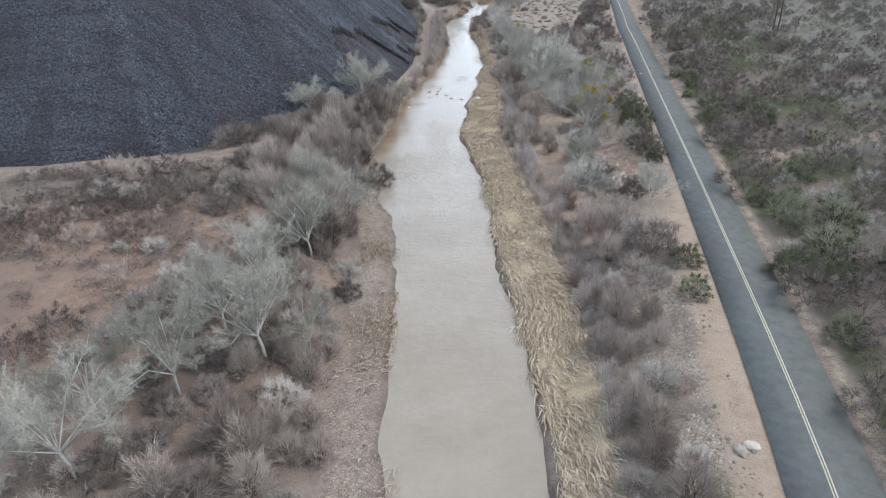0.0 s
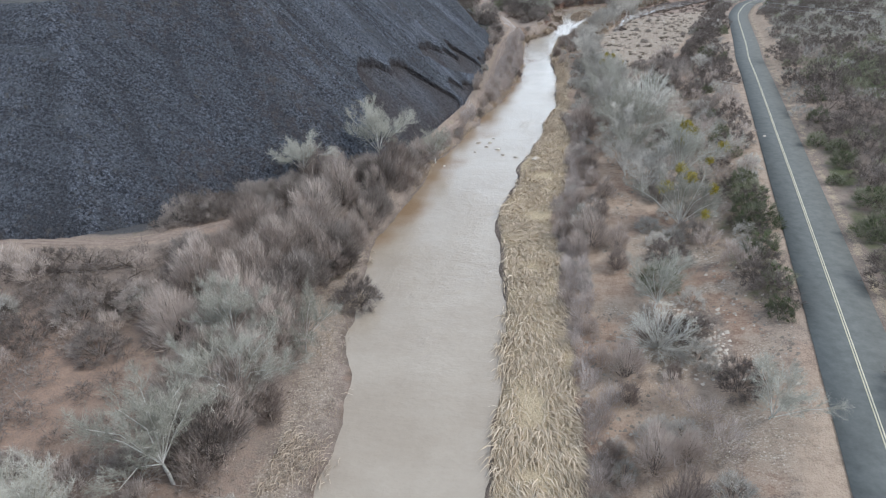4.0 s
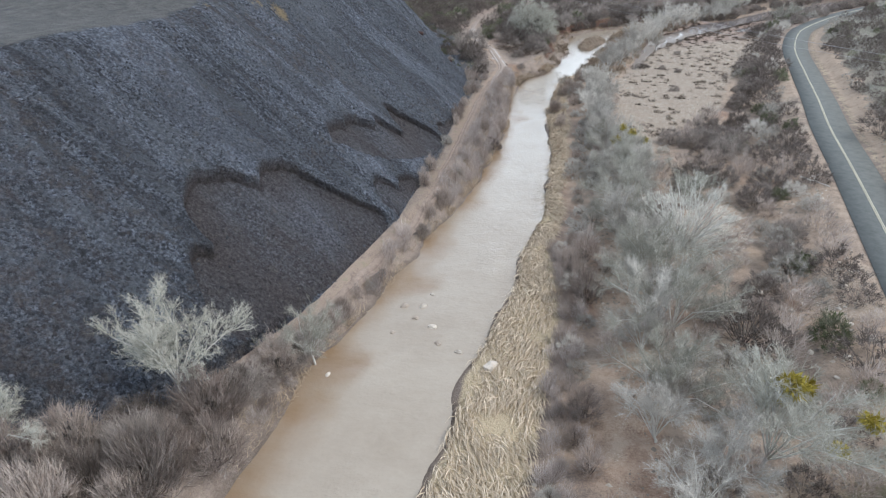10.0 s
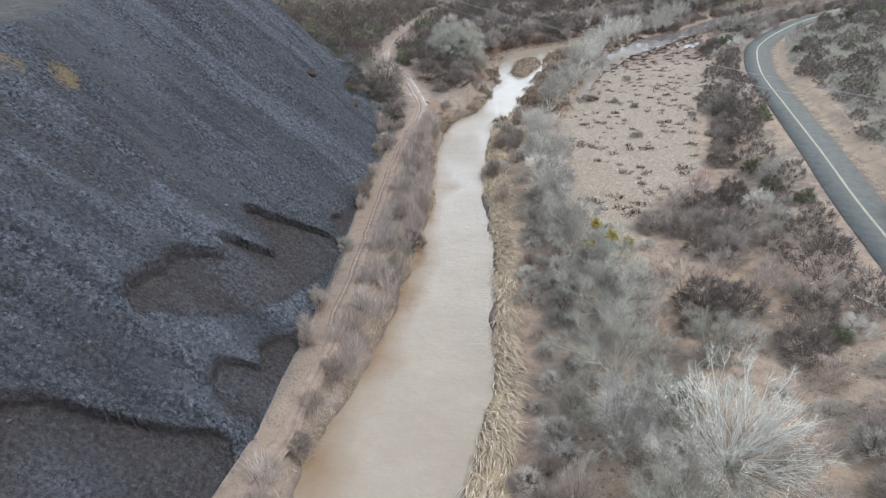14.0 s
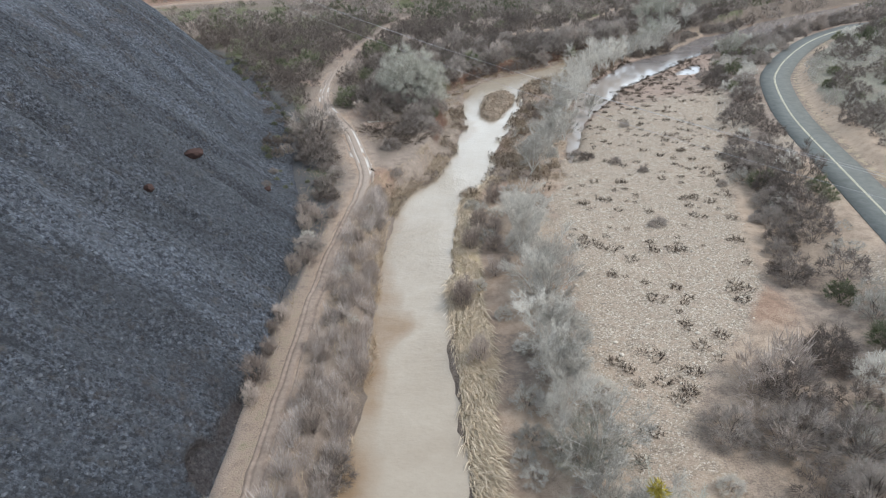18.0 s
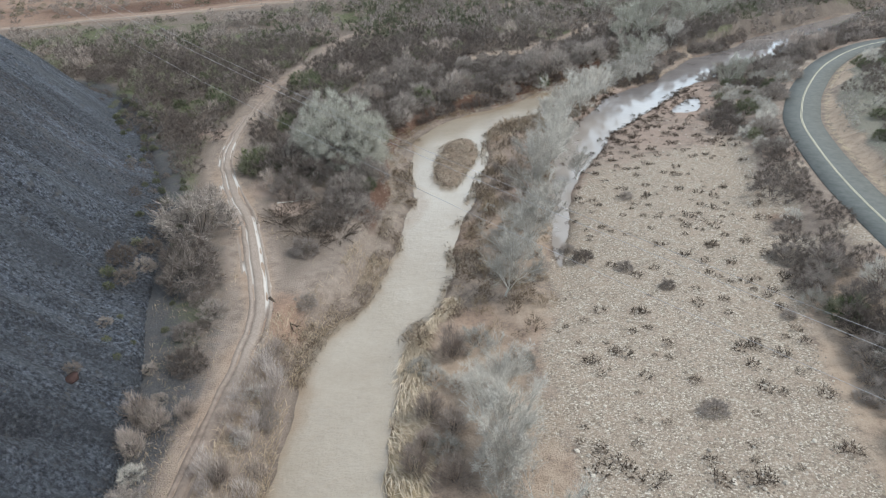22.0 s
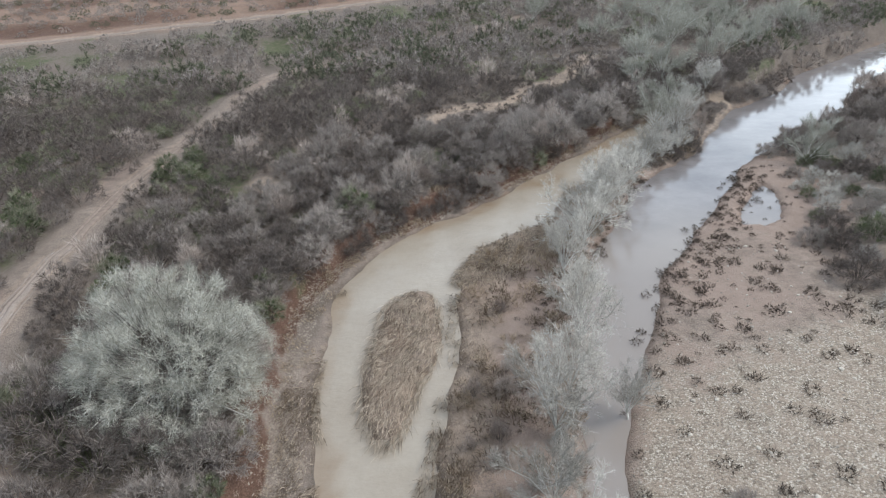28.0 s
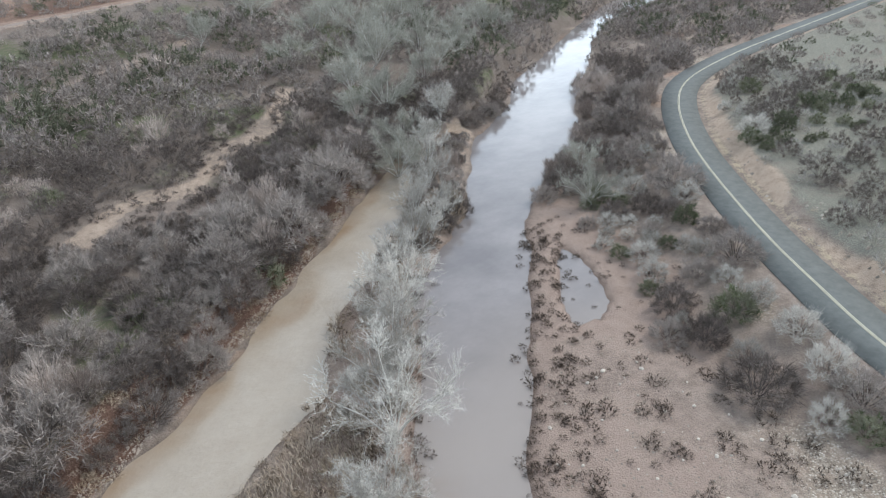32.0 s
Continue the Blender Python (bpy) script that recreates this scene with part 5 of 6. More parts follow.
kinds = np.where(V.west & (cy > 200), np.where((kind < 0.24) & (cx < 0) & (cy > 262), 3, np.where(kind + 0.5 * hue < 0.93, 0, np.where(kind < 0.95, 1, 3))),
                 np.where(V.west, np.where(kind < np.where(V.river < 13, 0.2, 0.6), 0, np.where(kind < 0.85, 1, 2)),
                          np.where(V.east_of_road, np.where(seat.uniform(0, 1, cx.size) < wood, np.where(kind < 0.45, 0, np.where(kind < 0.85, 3, 2)), np.where(kind + hue < 0.06, 3, np.where(kind < 0.62, 0, 2))),
                                   np.where(kind < 0.34, 0, np.where(kind + 0.5 * ease(10, 6, V.river) < 0.62, 2, np.where(kind - 0.4 * ease(10, 6, V.road) * (cy < 110) < 1.0, 1, 3))))))
kinds = np.where(e1 & (cy > 160) & (V.road < 16), np.where(kind < 0.5, 0, np.where(kind < 0.86, 2, 3)), kinds)
kinds = np.where(e1 & (cy < 165) & (V.river < 13), np.where(kind < 0.72, 1, 2), kinds)
kinds = np.where(e1 & (cy > 285), np.where(kind < 0.8, 0, 1), kinds)
kinds = np.where(e1 & (cy > 112) & (cy < 168) & (V.river > 13) & (V.road > 7) & (kinds == 0) & (hue > -0.1), 2, kinds)
size = seat.uniform(0.65, 1.2, cx.size) * (0.95 + 0.5 * clump)
size = np.where(w2, size * 0.62, size)
size = np.where((V.heap > -2.5) & (cy > 198), size * 0.36, size)
size = np.where(w1, size * (0.85 + 0.35 * ease(16, 10, V.river) * ease(60, 72, cy)), size)
size = np.where(e1 & ((V.river < reed_w + 2.5) | (cy > 205) & (V.river < 12)), size * 0.7, size)
size = np.where(w3, size * (1.22 + 0.5 * hue) * np.where(kinds == 1, 0.9, 1.0), size)
size = np.where(V.east_of_road, size * (0.6 + 0.7 * wood + 0.3 * clump + 0.2 * ease(230, 250, cy)), size)
kinds = np.where((V.heap > -2.5) & (cy > 198), np.where(kind < 0.5, 0, 3), kinds)
kinds = np.where(e1 & (cy > 205) & (cy < 285) & (V.river < 12), np.where(kind < 0.6, 1, 2), kinds)
strip = e1 & (cy > 130) & (cy < 212) & (V.river < reed_w + 8)
kinds = np.where(strip, np.where(kind < 0.6, 2, 1), kinds)
wish = free & (seat.uniform(0, 1, cx.size) < dens) & (~strip | (kind < 0.85))
# keep the shrubs apart by their own width, so that each stands as a crown of its own
near_by = np.where(w3, 0.52, 0.6)
pick, taken = np.zeros(cx.size, bool), {}
for i in seat.permutation(np.flatnonzero(wish)):
    girth = (2.5, 1.5, 1.6, 1.65)[kinds[i]] * size[i]
    cell = (int(cx[i] // 5), int(cy[i] // 5))
    rivals = [q for a in (-1, 0, 1) for b in (-1, 0, 1) for q in taken.get((cell[0] + a, cell[1] + b), ())]
    if all(math.hypot(cx[i] - x, cy[i] - y) > near_by[i] * (girth + g) for x, y, g in rivals):
        taken.setdefault(cell, []).append((cx[i], cy[i], girth))
        pick[i] = True
from_river = np.minimum(np.abs(V.river), np.abs(V.pond)) + np.where(V.east_of_road, 12, 0) + np.clip(cy - 300, 0, 99) + 6 * seat.uniform(0, 1, cx.size)
for k, (makers, mat) in enumerate(((mesquite, "grey_twig"), (tamarisk, "red_twig"), (saltbush, "silver_twig"), (creosote, "olive_twig"))):
    sel = np.flatnonzero(pick & (kinds == k))
    sel = sel[np.argsort(from_river[sel])]
    count = 290 if k == 0 else 190
    near, rest = sel[:count], sel[count:]
    settle(makers, [(cx[i], cy[i]) for i in near], [size[i] for i in near], seat)
    if len(rest):
        name = ("mesquite_scrub", "tamarisk_scrub", "saltbush_scrub", "creosote_scrub")[k]
        scatter(name, ("grey-brown mesquite scrub", "red-brown tamarisk scrub", "silvery saltbush scrub", "olive-green creosote scrub")[k] + " spread over the valley floor", np.column_stack([cx[rest], cy[rest]]), size[rest], mat, SHAPES[k], 70 + k)

# hedges of shrubs along the banks
hr = np.random.default_rng(88)
bank = [make_shrub(90 + k, "willow_thicket", "tall tan-grey leafless willow thicket crowding the west bank", 4.3, 4.2, 30, 100, 1.0, "grey_bark", ("grey_twig", "red_twig", "red_twig")[k], 1.0, 0.5, None, 0.032) for k in range(3)]
ys = np.concatenate([np.arange(54, 113, 1.9), np.arange(56, 104, 2.2), np.arange(64, 98, 2.6)])
lane_off = np.concatenate([np.full(len(np.arange(54, 113, 1.9)), 1.6), np.full(len(np.arange(56, 104, 2.2)), 5.0), np.full(len(np.arange(64, 98, 2.6)), 9.0)])
hx0 = np.interp(ys, WEST[:, 1][:60], WEST[:, 0][:60]) - lane_off - np.interp(ys, [60, 70, 82, 90], [4.8, 4.4, 1.5, 0.2]) + hr.normal(0, 0.6, len(ys))
ys = ys + hr.normal(0, 0.5, len(ys))
room = Survey(hx0, ys)
sel = np.flatnonzero((room.heap < -0.5) & (room.track > 1.2) & (room.river > 0.8))
settle(bank, [(hx0[i], ys[i]) for i in sel], hr.uniform(0.85, 1.3, len(sel)) * np.interp(ys[sel], [60, 95, 112], [1.0, 1.0, 0.7]), hr)
hedge = [make_shrub(95 + k, "willow_shoot", "thin upright purple-brown willow shoots beside the reeds", 3.0, 2.3, 13, 36, 1.0, "mauve_twig", ("red_twig", "mauve_twig", "mauve_twig", "mauve_twig")[k], 1.5, 0.42, None, 0.026) for k in range(4)]
ys = np.concatenate([np.arange(98, 206, 1.25), np.arange(118, 206, 1.6), np.arange(140, 206, 2.2)])
off_w = np.concatenate([np.full(len(np.arange(98, 206, 1.25)), 0.9), np.full(len(np.arange(118, 206, 1.6)), 2.1), np.full(len(np.arange(140, 206, 2.2)), 3.2)]) + hr.normal(0, 0.35, len(ys))
o = np.argsort(WEST[:, 1])
spots = [(x, y) for x, y in zip(np.interp(ys, WEST[o, 1], WEST[o, 0]) - off_w, ys + hr.normal(0, 0.5, len(ys)))]
ys2 = np.concatenate([np.arange(14, 132, 1.25), np.arange(30, 132, 1.7)])
off_e = np.interp(ys2, [0, 24, 33, 48, 80, 100, 114, 131], [3, 3, 4.4, 5.8, 5.2, 6.5, 6, 2.8]) + np.concatenate([np.full(len(np.arange(14, 132, 1.25)), 0.7), np.full(len(np.arange(30, 132, 1.7)), 1.9)]) + hr.normal(0, 0.3, len(ys2))
o = np.argsort(EAST[:, 1])
spots += [(x, y) for x, y in zip(np.interp(ys2, EAST[o, 1], EAST[o, 0]) + off_e, ys2 + hr.normal(0, 0.5, len(ys2)))]
room = Survey([p[0] for p in spots], [p[1] for p in spots])
spots = [p for p, d, t in zip(spots, room.river, room.track) if d > 0.4 and t > (0.8 if p[1] < 150 else 1.1)]
settle(hedge, spots, [hr.uniform(0.5, 0.95) * (0.85 if p[0] > 9 and p[1] < 132 else 1.0) for p in spots], hr)

bank = [make_shrub(190 + k, "bank_brush", "grey-brown brush leaning over the eroded bank", 2.6, 3.8, 26, 75, 0.7, "grey_bark", "grey_twig", 0.4, 0.8, None, 0.032) for k in range(3)]
ys = np.concatenate([np.arange(228, 262, 1.9), np.arange(262, 306, 1.5), np.arange(246, 300, 2.4)])
deeper = np.append(np.zeros(len(ys) - len(np.arange(246, 300, 2.4))), np.full(len(np.arange(246, 300, 2.4)), 3.2))
spots = [(x, y) for x, y in zip(np.interp(ys, WEST[np.argsort(WEST[:, 1]), 1], WEST[np.argsort(WEST[:, 1]), 0]) - np.interp(ys, [228, 232, 258, 266, 306], [3.4, 5.4, 5.0, 3.4, 3.2]) - hr.uniform(0, 1.2, len(ys)) - deeper, ys + hr.normal(0, 0.4, len(ys)))]
spots += [(x, y) for x, y in zip(hr.uniform(-30, -7, 900), hr.uniform(84, 126, 900)) if -3.6 < heap_depth(np.array([x]), np.array([y]))[0] < -0.2]
room = Survey([p[0] for p in spots], [p[1] for p in spots])
spots = [p for p, d, t in zip(spots, room.river, room.track) if d > 1.2 and t > (1.3 if p[1] > 200 else 0.9)]
settle(bank, spots, hr.uniform(0.6, 1.05, len(spots)), hr)

green = [make_shrub(230 + k, "green_bush", "rounded bush with dense dark green leaves near the road", 2.4, 3.4, 24, 60, 0.5, "grey_bark", "olive_twig", 0.5, 0.8, "leaf", 0.04) for k in range(2)]
settle(green, [(28.2, 83), (29.4, 88.5), (27.6, 77), (30.2, 95), (30.8, 99.5), (29.2, 92), (26.6, 72.5), (32.6, 110), (21.4, 47), (20.2, 42), (34, 128), (37.6, 166)], [1.1, 1.3, 0.9, 1.2, 1.0, 1.1, 0.8, 0.7, 0.9, 0.9, 0.8, 0.7], hr)

# dense thickets on the flood plain beside the bar
dark = [make_shrub(60 + k, "thicket", "large dark grey-brown mesquite thicket beside the gravel bar", 3.6, 5.4, 40, 95, 0.75, "grey_bark", "grey_twig", 0.35, 0.8, None, 0.036) for k in range(2)]
settle(dark, [(33.5, 159), (31.8, 164), (35.5, 163), (33.5, 168), (31.5, 150), (33, 129.5), (34.6, 134), (41.5, 184), (48, 203), (44, 191), (38.5, 172.5), (48.4, 209.5), (50.8, 212), (49.6, 206), (46.6, 199.6), (48.6, 200.4), (45, 195.4), (47, 196.4), (42.4, 188.4), (49, 215), (-8, 75), (-21, 72), (-24, 68), (-13, 82), (-16, 78)], [1, 0.9, 1.05, 1, 0.8, 0.8, 0.75, 0.8, 0.8, 0.8, 0.9, 0.7, 0.75, 0.75, 0.7, 0.75, 0.6, 0.65, 0.55, 0.6, 0.9, 0.85, 0.8, 0.9, 0.85], seat)


fx, fy = np.meshgrid(np.arange(-130, 260, 4.6), np.arange(100, 480, 4.6))
fx, fy = fx.ravel() + seat.uniform(-1.7, 1.7, fx.size), fy.ravel() + seat.uniform(-1.7, 1.7, fx.size)
F = Survey(fx, fy)
outer = (fx < -62) & (fy > 325) | (fx > 128) & (fy > 120) | (fy > 329)
ok = outer & (F.heap < -1) & (F.road > 5) & (F.pond > 1.5) & (F.river > 3) & (F.track > 2.4) & (F.far_road > 6) & (line_distance(fx, fy, GLADE)[0] > 3)
fc = fbm(fx, fy, 14, 151)
over = inside(fx, fy, np.vstack([FAR_ROAD, [(400, 600), (400, 3000), (-600, 3000), (-600, 350)]]))
ok &= seat.uniform(0, 1, fx.size) < np.where(F.east_of_road, 0.7 + fc * 0.8, np.where(over, 0.75 + 0.4 * fc, 0.8 + 0.9 * fc))
which = seat.uniform(0, 1, fx.size) + 0.7 * fc + 0.12 * ease(30, -10, fx) * (fy < 402)
girth = np.where(F.east_of_road, 0.55, np.where(over, 0.6, np.where(F.far_road < 26, 0.7, 1.35 + 0.6 * fc))) * seat.uniform(0.65, 1.3, len(fx))
for name, label, sel, mat in (("distant_mesquite", "distant grey-brown mesquite scrub", which < 0.74, "grey_twig"), ("distant_tamarisk", "distant red-brown leafless scrub", (which >= 0.74) & (which < 0.8), "red_twig"),
                              ("distant_creosote", "distant dark green creosote scrub", which >= 0.8, "olive_twig")):
    i = np.flatnonzero(ok & sel)
    scatter(name, label, np.column_stack([fx[i], fy[i]]), girth[i], mat, (16, 26, 3.1, 4.8, 0.62, 0.4, 0.85, 0.11), 9)


# ---- reeds ----
def reeds(name, label, x, y, z, way, length, tilt, width, mat, seed):
    """Flattened blades: where they stand, the way they lean, and how far."""
    r = np.random.default_rng(seed)
    n = len(x)
    a = way + r.normal(0, 0.35, n)
    e = tilt + r.normal(0, 0.18, n)
    ln = length * r.uniform(0.6, 1.25, n)
    d = np.stack([np.cos(a) * np.cos(e), np.sin(a) * np.cos(e), np.sin(e)], 1)
    p0 = np.stack([x, y, z - 0.05], 1)
    side = unit(np.cross(d, [[0, 0, 1.0]]) + r.normal(0, 0.4, (n, 3))) * width * r.uniform(0.6, 1.4, n)[:, None]
    mid = p0 + d * ln[:, None] * 0.55 + np.array([0, 0, 0.12]) * ln[:, None]
    tip = p0 + d * ln[:, None]
    tip[:, 2] = np.maximum(tip[:, 2] - 0.1 * ln, z + 0.05)
    co = np.stack([p0 - side / 2, p0 + side / 2, mid + side / 2, mid - side / 2, tip + side / 8, tip - side / 8], 1).reshape(-1, 3)
    base = (np.arange(n) * 6)[:, None, None]
    faces = (base + np.array([[[0, 1, 2, 3], [3, 2, 4, 5]]])).reshape(-1, 4)
    me = raw_mesh(name, co, faces)
    me.materials.append(MAT[mat])
    return tagged(new(name, me), label, "reeds", kind="stuff")


def along(line, y0, y1, count, r):
    """Random places beside a bank: y, the bank's x there and the bank's heading."""
    y = r.uniform(y0, y1, count)
    o = np.argsort(line[:, 1])
    x = np.interp(y, line[o, 1], line[o, 0])
    dx = np.interp(y + 1, line[o, 1], line[o, 0]) - np.interp(y - 1, line[o, 1], line[o, 0])
    return x, y, np.arctan2(2.0, dx)


r = np.random.default_rng(3)
bx, by, bw = along(EAST, 4, 214, 46000, r)
off = r.uniform(0, 1, len(bx)) * np.interp(by, [0, 24, 33, 48, 80, 100, 114, 131, 146, 167, 178, 190, 205, 214], [3, 3, 4.4, 5.6, 5, 6.2, 5.8, 2.6, 1.6, 2, 3.2, 2.8, 2, 0.8])
px = bx + off + fbm(bx, by, 3, 12) * 0.6
keep = fbm(px, by, 2.6, 71) + 0.45 > r.uniform(0, 0.5, len(px)) * 0.9
px, py, pw = px[keep], by[keep], bw[keep]
pz = np.maximum(ground_at(px, py), 0.0)
reeds("flattened_reeds", "dry straw-coloured reeds pressed flat along the bank", px, py, pz, pw + math.pi + 0.25 + fbm(px, py, 6, 33) * 1.0, 1.35, 0.2, 0.06, "straw", 4)
bx, by, bw = along(WEST, 10, 102, 18000, r)
px = bx - r.uniform(-0.2, 1, len(bx)) * np.interp(by, [10, 60, 90, 102], [4, 3.4, 3, 1])
keep = fbm(px, by, 4, 75) + 0.1 > r.uniform(0, 0.5, len(px))
px, py, pw = px[keep], by[keep], bw[keep]
reeds("bank_reeds", "sparse tawny reeds on the gravel bank", px, py, np.maximum(ground_at(px, py), 0), pw + math.pi - 0.4 + fbm(px, py, 7, 35), 0.95, 0.5, 0.05, "dead_reed", 5)
bx, by, bw = along(WEST, 203, 262, 9000, r)
px = bx - r.uniform(-0.3, 1, len(bx)) * 2.2
keep = fbm(px, by, 3, 79) > r.uniform(-0.2, 0.3, len(px))
px, py, pw = px[keep], by[keep], bw[keep]
bx, by, bw = along(EAST, 206, 268, 12000, r)
qx = bx + r.uniform(-0.4, 1, len(bx)) * 2.6
keep = fbm(qx, by, 3, 81) > r.uniform(-0.2, 0.35, len(qx))
px, py, pw = np.append(px, qx[keep]), np.append(py, by[keep]), np.append(pw, bw[keep])
reeds("brown_reeds", "brown drowned reeds at the water's edge", px, py, np.maximum(ground_at(px, py), 0), pw + math.pi + fbm(px, py, 5, 37), 0.95, 0.5, 0.036, "dead_reed", 6)
ix, iy = r.uniform(15, 40, 34000), r.uniform(238, 274, 34000)
isl = np.minimum(region(ix, iy, ISLAND), region(ix, iy, ISLET))
keep = isl < 0.25
ix, iy = ix[keep], iy[keep]
reeds("island_reeds", "matted brown reeds combed by the current on the islets", ix, iy, np.maximum(ground_at(ix, iy), 0), -1.75 + fbm(ix, iy, 4, 39) * 0.8, 1.25, 0.22, 0.032, "dead_reed", 7)


gx1, gy1 = r.uniform(-24, 12, 150000), r.uniform(60, 240, 150000)
G = Survey(gx1, gy1)
keep = G.west & (G.river > 0.3) & (G.track > 1.2) & (G.heap < -0.4) & (fbm(gx1, gy1, 4, 83) + np.where(gy1 > 205, -0.05, 0.2) > r.uniform(0, 0.6, len(gx1))) & ((G.river > 4.5) | (gy1 < 215))
gx1, gy1 = gx1[keep], gy1[keep]
reeds("dry_grass", "short tan dry grass between the track and the river", gx1, gy1, ground_at(gx1, gy1), r.uniform(0, 6.28, len(gx1)), 0.4, 0.8, 0.032, "straw_brown", 12)


bx, by, bw = along(WEST, 98, 222, 26000, r)
px = bx - r.uniform(0.0, 1, len(bx)) ** 1.4 * 3.6
T = Survey(px, by)
keep = (T.track > 0.9) & (T.heap < -2.6) & (fbm(px, by, 3, 85) + 0.3 > r.uniform(0, 0.6, len(px)))
px, py, pw = px[keep], by[keep], bw[keep]
reeds("bank_grass", "tan and brown dry grass hanging over the west bank", px, py, np.maximum(ground_at(px, py), 0), r.uniform(0, 6.28, len(px)), 0.75, 0.75, 0.035, "straw_brown", 13)
lx, ly = r.uniform(-60, -6, 4200), r.uniform(14, 100, 4200)
T = Survey(lx, ly)
keep = (T.heap < -0.5) & (T.river > 4.5) & (T.track > 1.5) & (fbm(lx, ly, 8, 87) + 0.45 > r.uniform(0, 0.9, len(lx)))
scatter("low_brush", "low grey-brown dead brush and flood litter on red soil", np.column_stack([lx[keep], ly[keep]]), r.uniform(0.5, 1.5, int(keep.sum())), "grey_twig", (8, 10, 0.7, 1.7, 0.5, 0.1, 0.9, 0.04), 47)


# ---- stones ----
def stones(name, label, x, y, z, s, mat, seed):
    r = np.random.default_rng(seed)
    n = len(x)
    axes = np.array([(1, 0, -0.4), (-1, 0, -0.4), (0, 1, -0.4), (0, -1, -0.4), (0, 0, 1)], float)
    v = axes[None] * r.uniform(0.55, 1.25, (n, 5, 1)) + r.normal(0, 0.16, (n, 5, 3))
    v[:, :, 2] *= 0.62
    a = r.uniform(0, 6.28, n)
    c, q = np.cos(a)[:, None], np.sin(a)[:, None]
    v = np.stack([v[:, :, 0] * c - v[:, :, 1] * q, v[:, :, 0] * q + v[:, :, 1] * c, v[:, :, 2]], 2) * s[:, None, None]
    v += np.column_stack([x, y, z + 0.12 * s])[:, None]
    tri = np.array([(0, 2, 4), (2, 1, 4), (1, 3, 4), (3, 0, 4)])
    me = raw_mesh(name, v.reshape(-1, 3), ((np.arange(n) * 5)[:, None, None] + tri[None]).reshape(-1, 3))
    me.materials.append(MAT[mat])
    return tagged(new(name, me), label, "stones", kind="stuff")


sx, sy = r.uniform(18, 64, 46000), r.uniform(158, 268, 46000)
keep = (region(sx, sy, BAR) + fbm(sx, sy, 6, 77) * 2.5 < 0.4) & (r.uniform(0, 1, len(sx)) < np.interp(sy, [235, 252], [1.0, 0.25]))
sx, sy = sx[keep], sy[keep]
ss = 0.035 + 0.1 * r.uniform(0, 1, len(sx)) ** 3
stones("bar_cobbles", "pale rounded cobbles of the gravel bar", sx, sy, ground_at(sx, sy), ss, "stone", 8)
bx, by, _ = along(WEST, 10, 92, 6000, r)
px, py = bx - r.uniform(0.2, 4.4, len(bx)), by
bx, by, _ = along(WEST, 224, 304, 7000, r)
px, py = np.append(px, bx - r.uniform(0.3, 1, len(bx)) * np.interp(by, [262, 270], [3.8, 2.0])), np.append(py, by)
stones("bank_cobbles", "grey cobbles on the bank's gravel shelf", px, py, ground_at(px, py), 0.05 + 0.1 * r.uniform(0, 1, len(px)) ** 3, "bank_stone", 9)
tx, ty = r.uniform(8, 45, 34000), r.uniform(15, 160, 34000)
T = Survey(tx, ty)
keep = ~T.west & ~T.east_of_road & (T.road > 3.6) & (T.river > 6) & (fbm(tx, ty, 7, 95) + 0.25 * ease(12, 6, T.road) + 0.3 * ease(2.6, 1, line_distance(tx, ty, LANE)[0]) > 0.1)
tx, ty = tx[keep], ty[keep]
stones("plain_stones", "pale stones scattered over the flood plain", tx, ty, ground_at(tx, ty), 0.05 + 0.2 * r.uniform(0, 1, len(tx)) ** 3, "stone", 10)
ux, uy = r.normal(20.6, 0.9, 1500), r.uniform(59, 78, 1500)
ux, uy = ux + 0.12 * np.sin(uy), uy
keep = fbm(ux, uy, 3, 105) + 0.55 * ease(5, 2, np.abs(uy - 72)) > r.uniform(-0.1, 0.7, len(ux))
ux, uy = ux[keep], uy[keep]
stones("bank_rubble", "heap of pale broken rock spilled beside the path", ux, uy, ground_at(ux, uy), 0.08 + 0.22 * r.uniform(0, 1, len(ux)) ** 2, "stone", 16)
vx, vy = r.uniform(46, 150, 60000), r.uniform(110, 320, 60000)
T = Survey(vx, vy)
keep = T.east_of_road & ~T.west & (T.road > 3.2) & (T.road < 7.0) & (fbm(vx, vy, 5, 103) + 0.15 > r.uniform(0, 0.5, len(vx)))
vx, vy = vx[keep], vy[keep]
stones("verge_rubble", "pale broken rock on the low cut bank beside the road", vx, vy, ground_at(vx, vy), 0.06 + 0.22 * r.uniform(0, 1, len(vx)) ** 3, "stone", 14)
kx, ky = r.uniform(-42, -3, 70000), r.uniform(74, 262, 70000)
kz, ks, kd = heap_height(kx, ky)[:3]
keep = (kd > -0.5) & (fbm(kx, ky, 5, 97) + 0.3 > r.uniform(0, 1, len(kx)) * 0.7) & (kz < 22) & ((ks < 0.3) | (r.uniform(0, 1, len(kx)) < 0.12))
kx, ky, kz = kx[keep], ky[keep], kz[keep]
stones("slag_lumps", "black slag lumps strewn down the heap's slope", kx, ky, kz, 0.05 + 0.17 * r.uniform(0, 1, len(kx)) ** 3, "slag_stone", 11)

# ---- weeds on the bar and in the flooded channel ----
wr = np.random.default_rng(15)


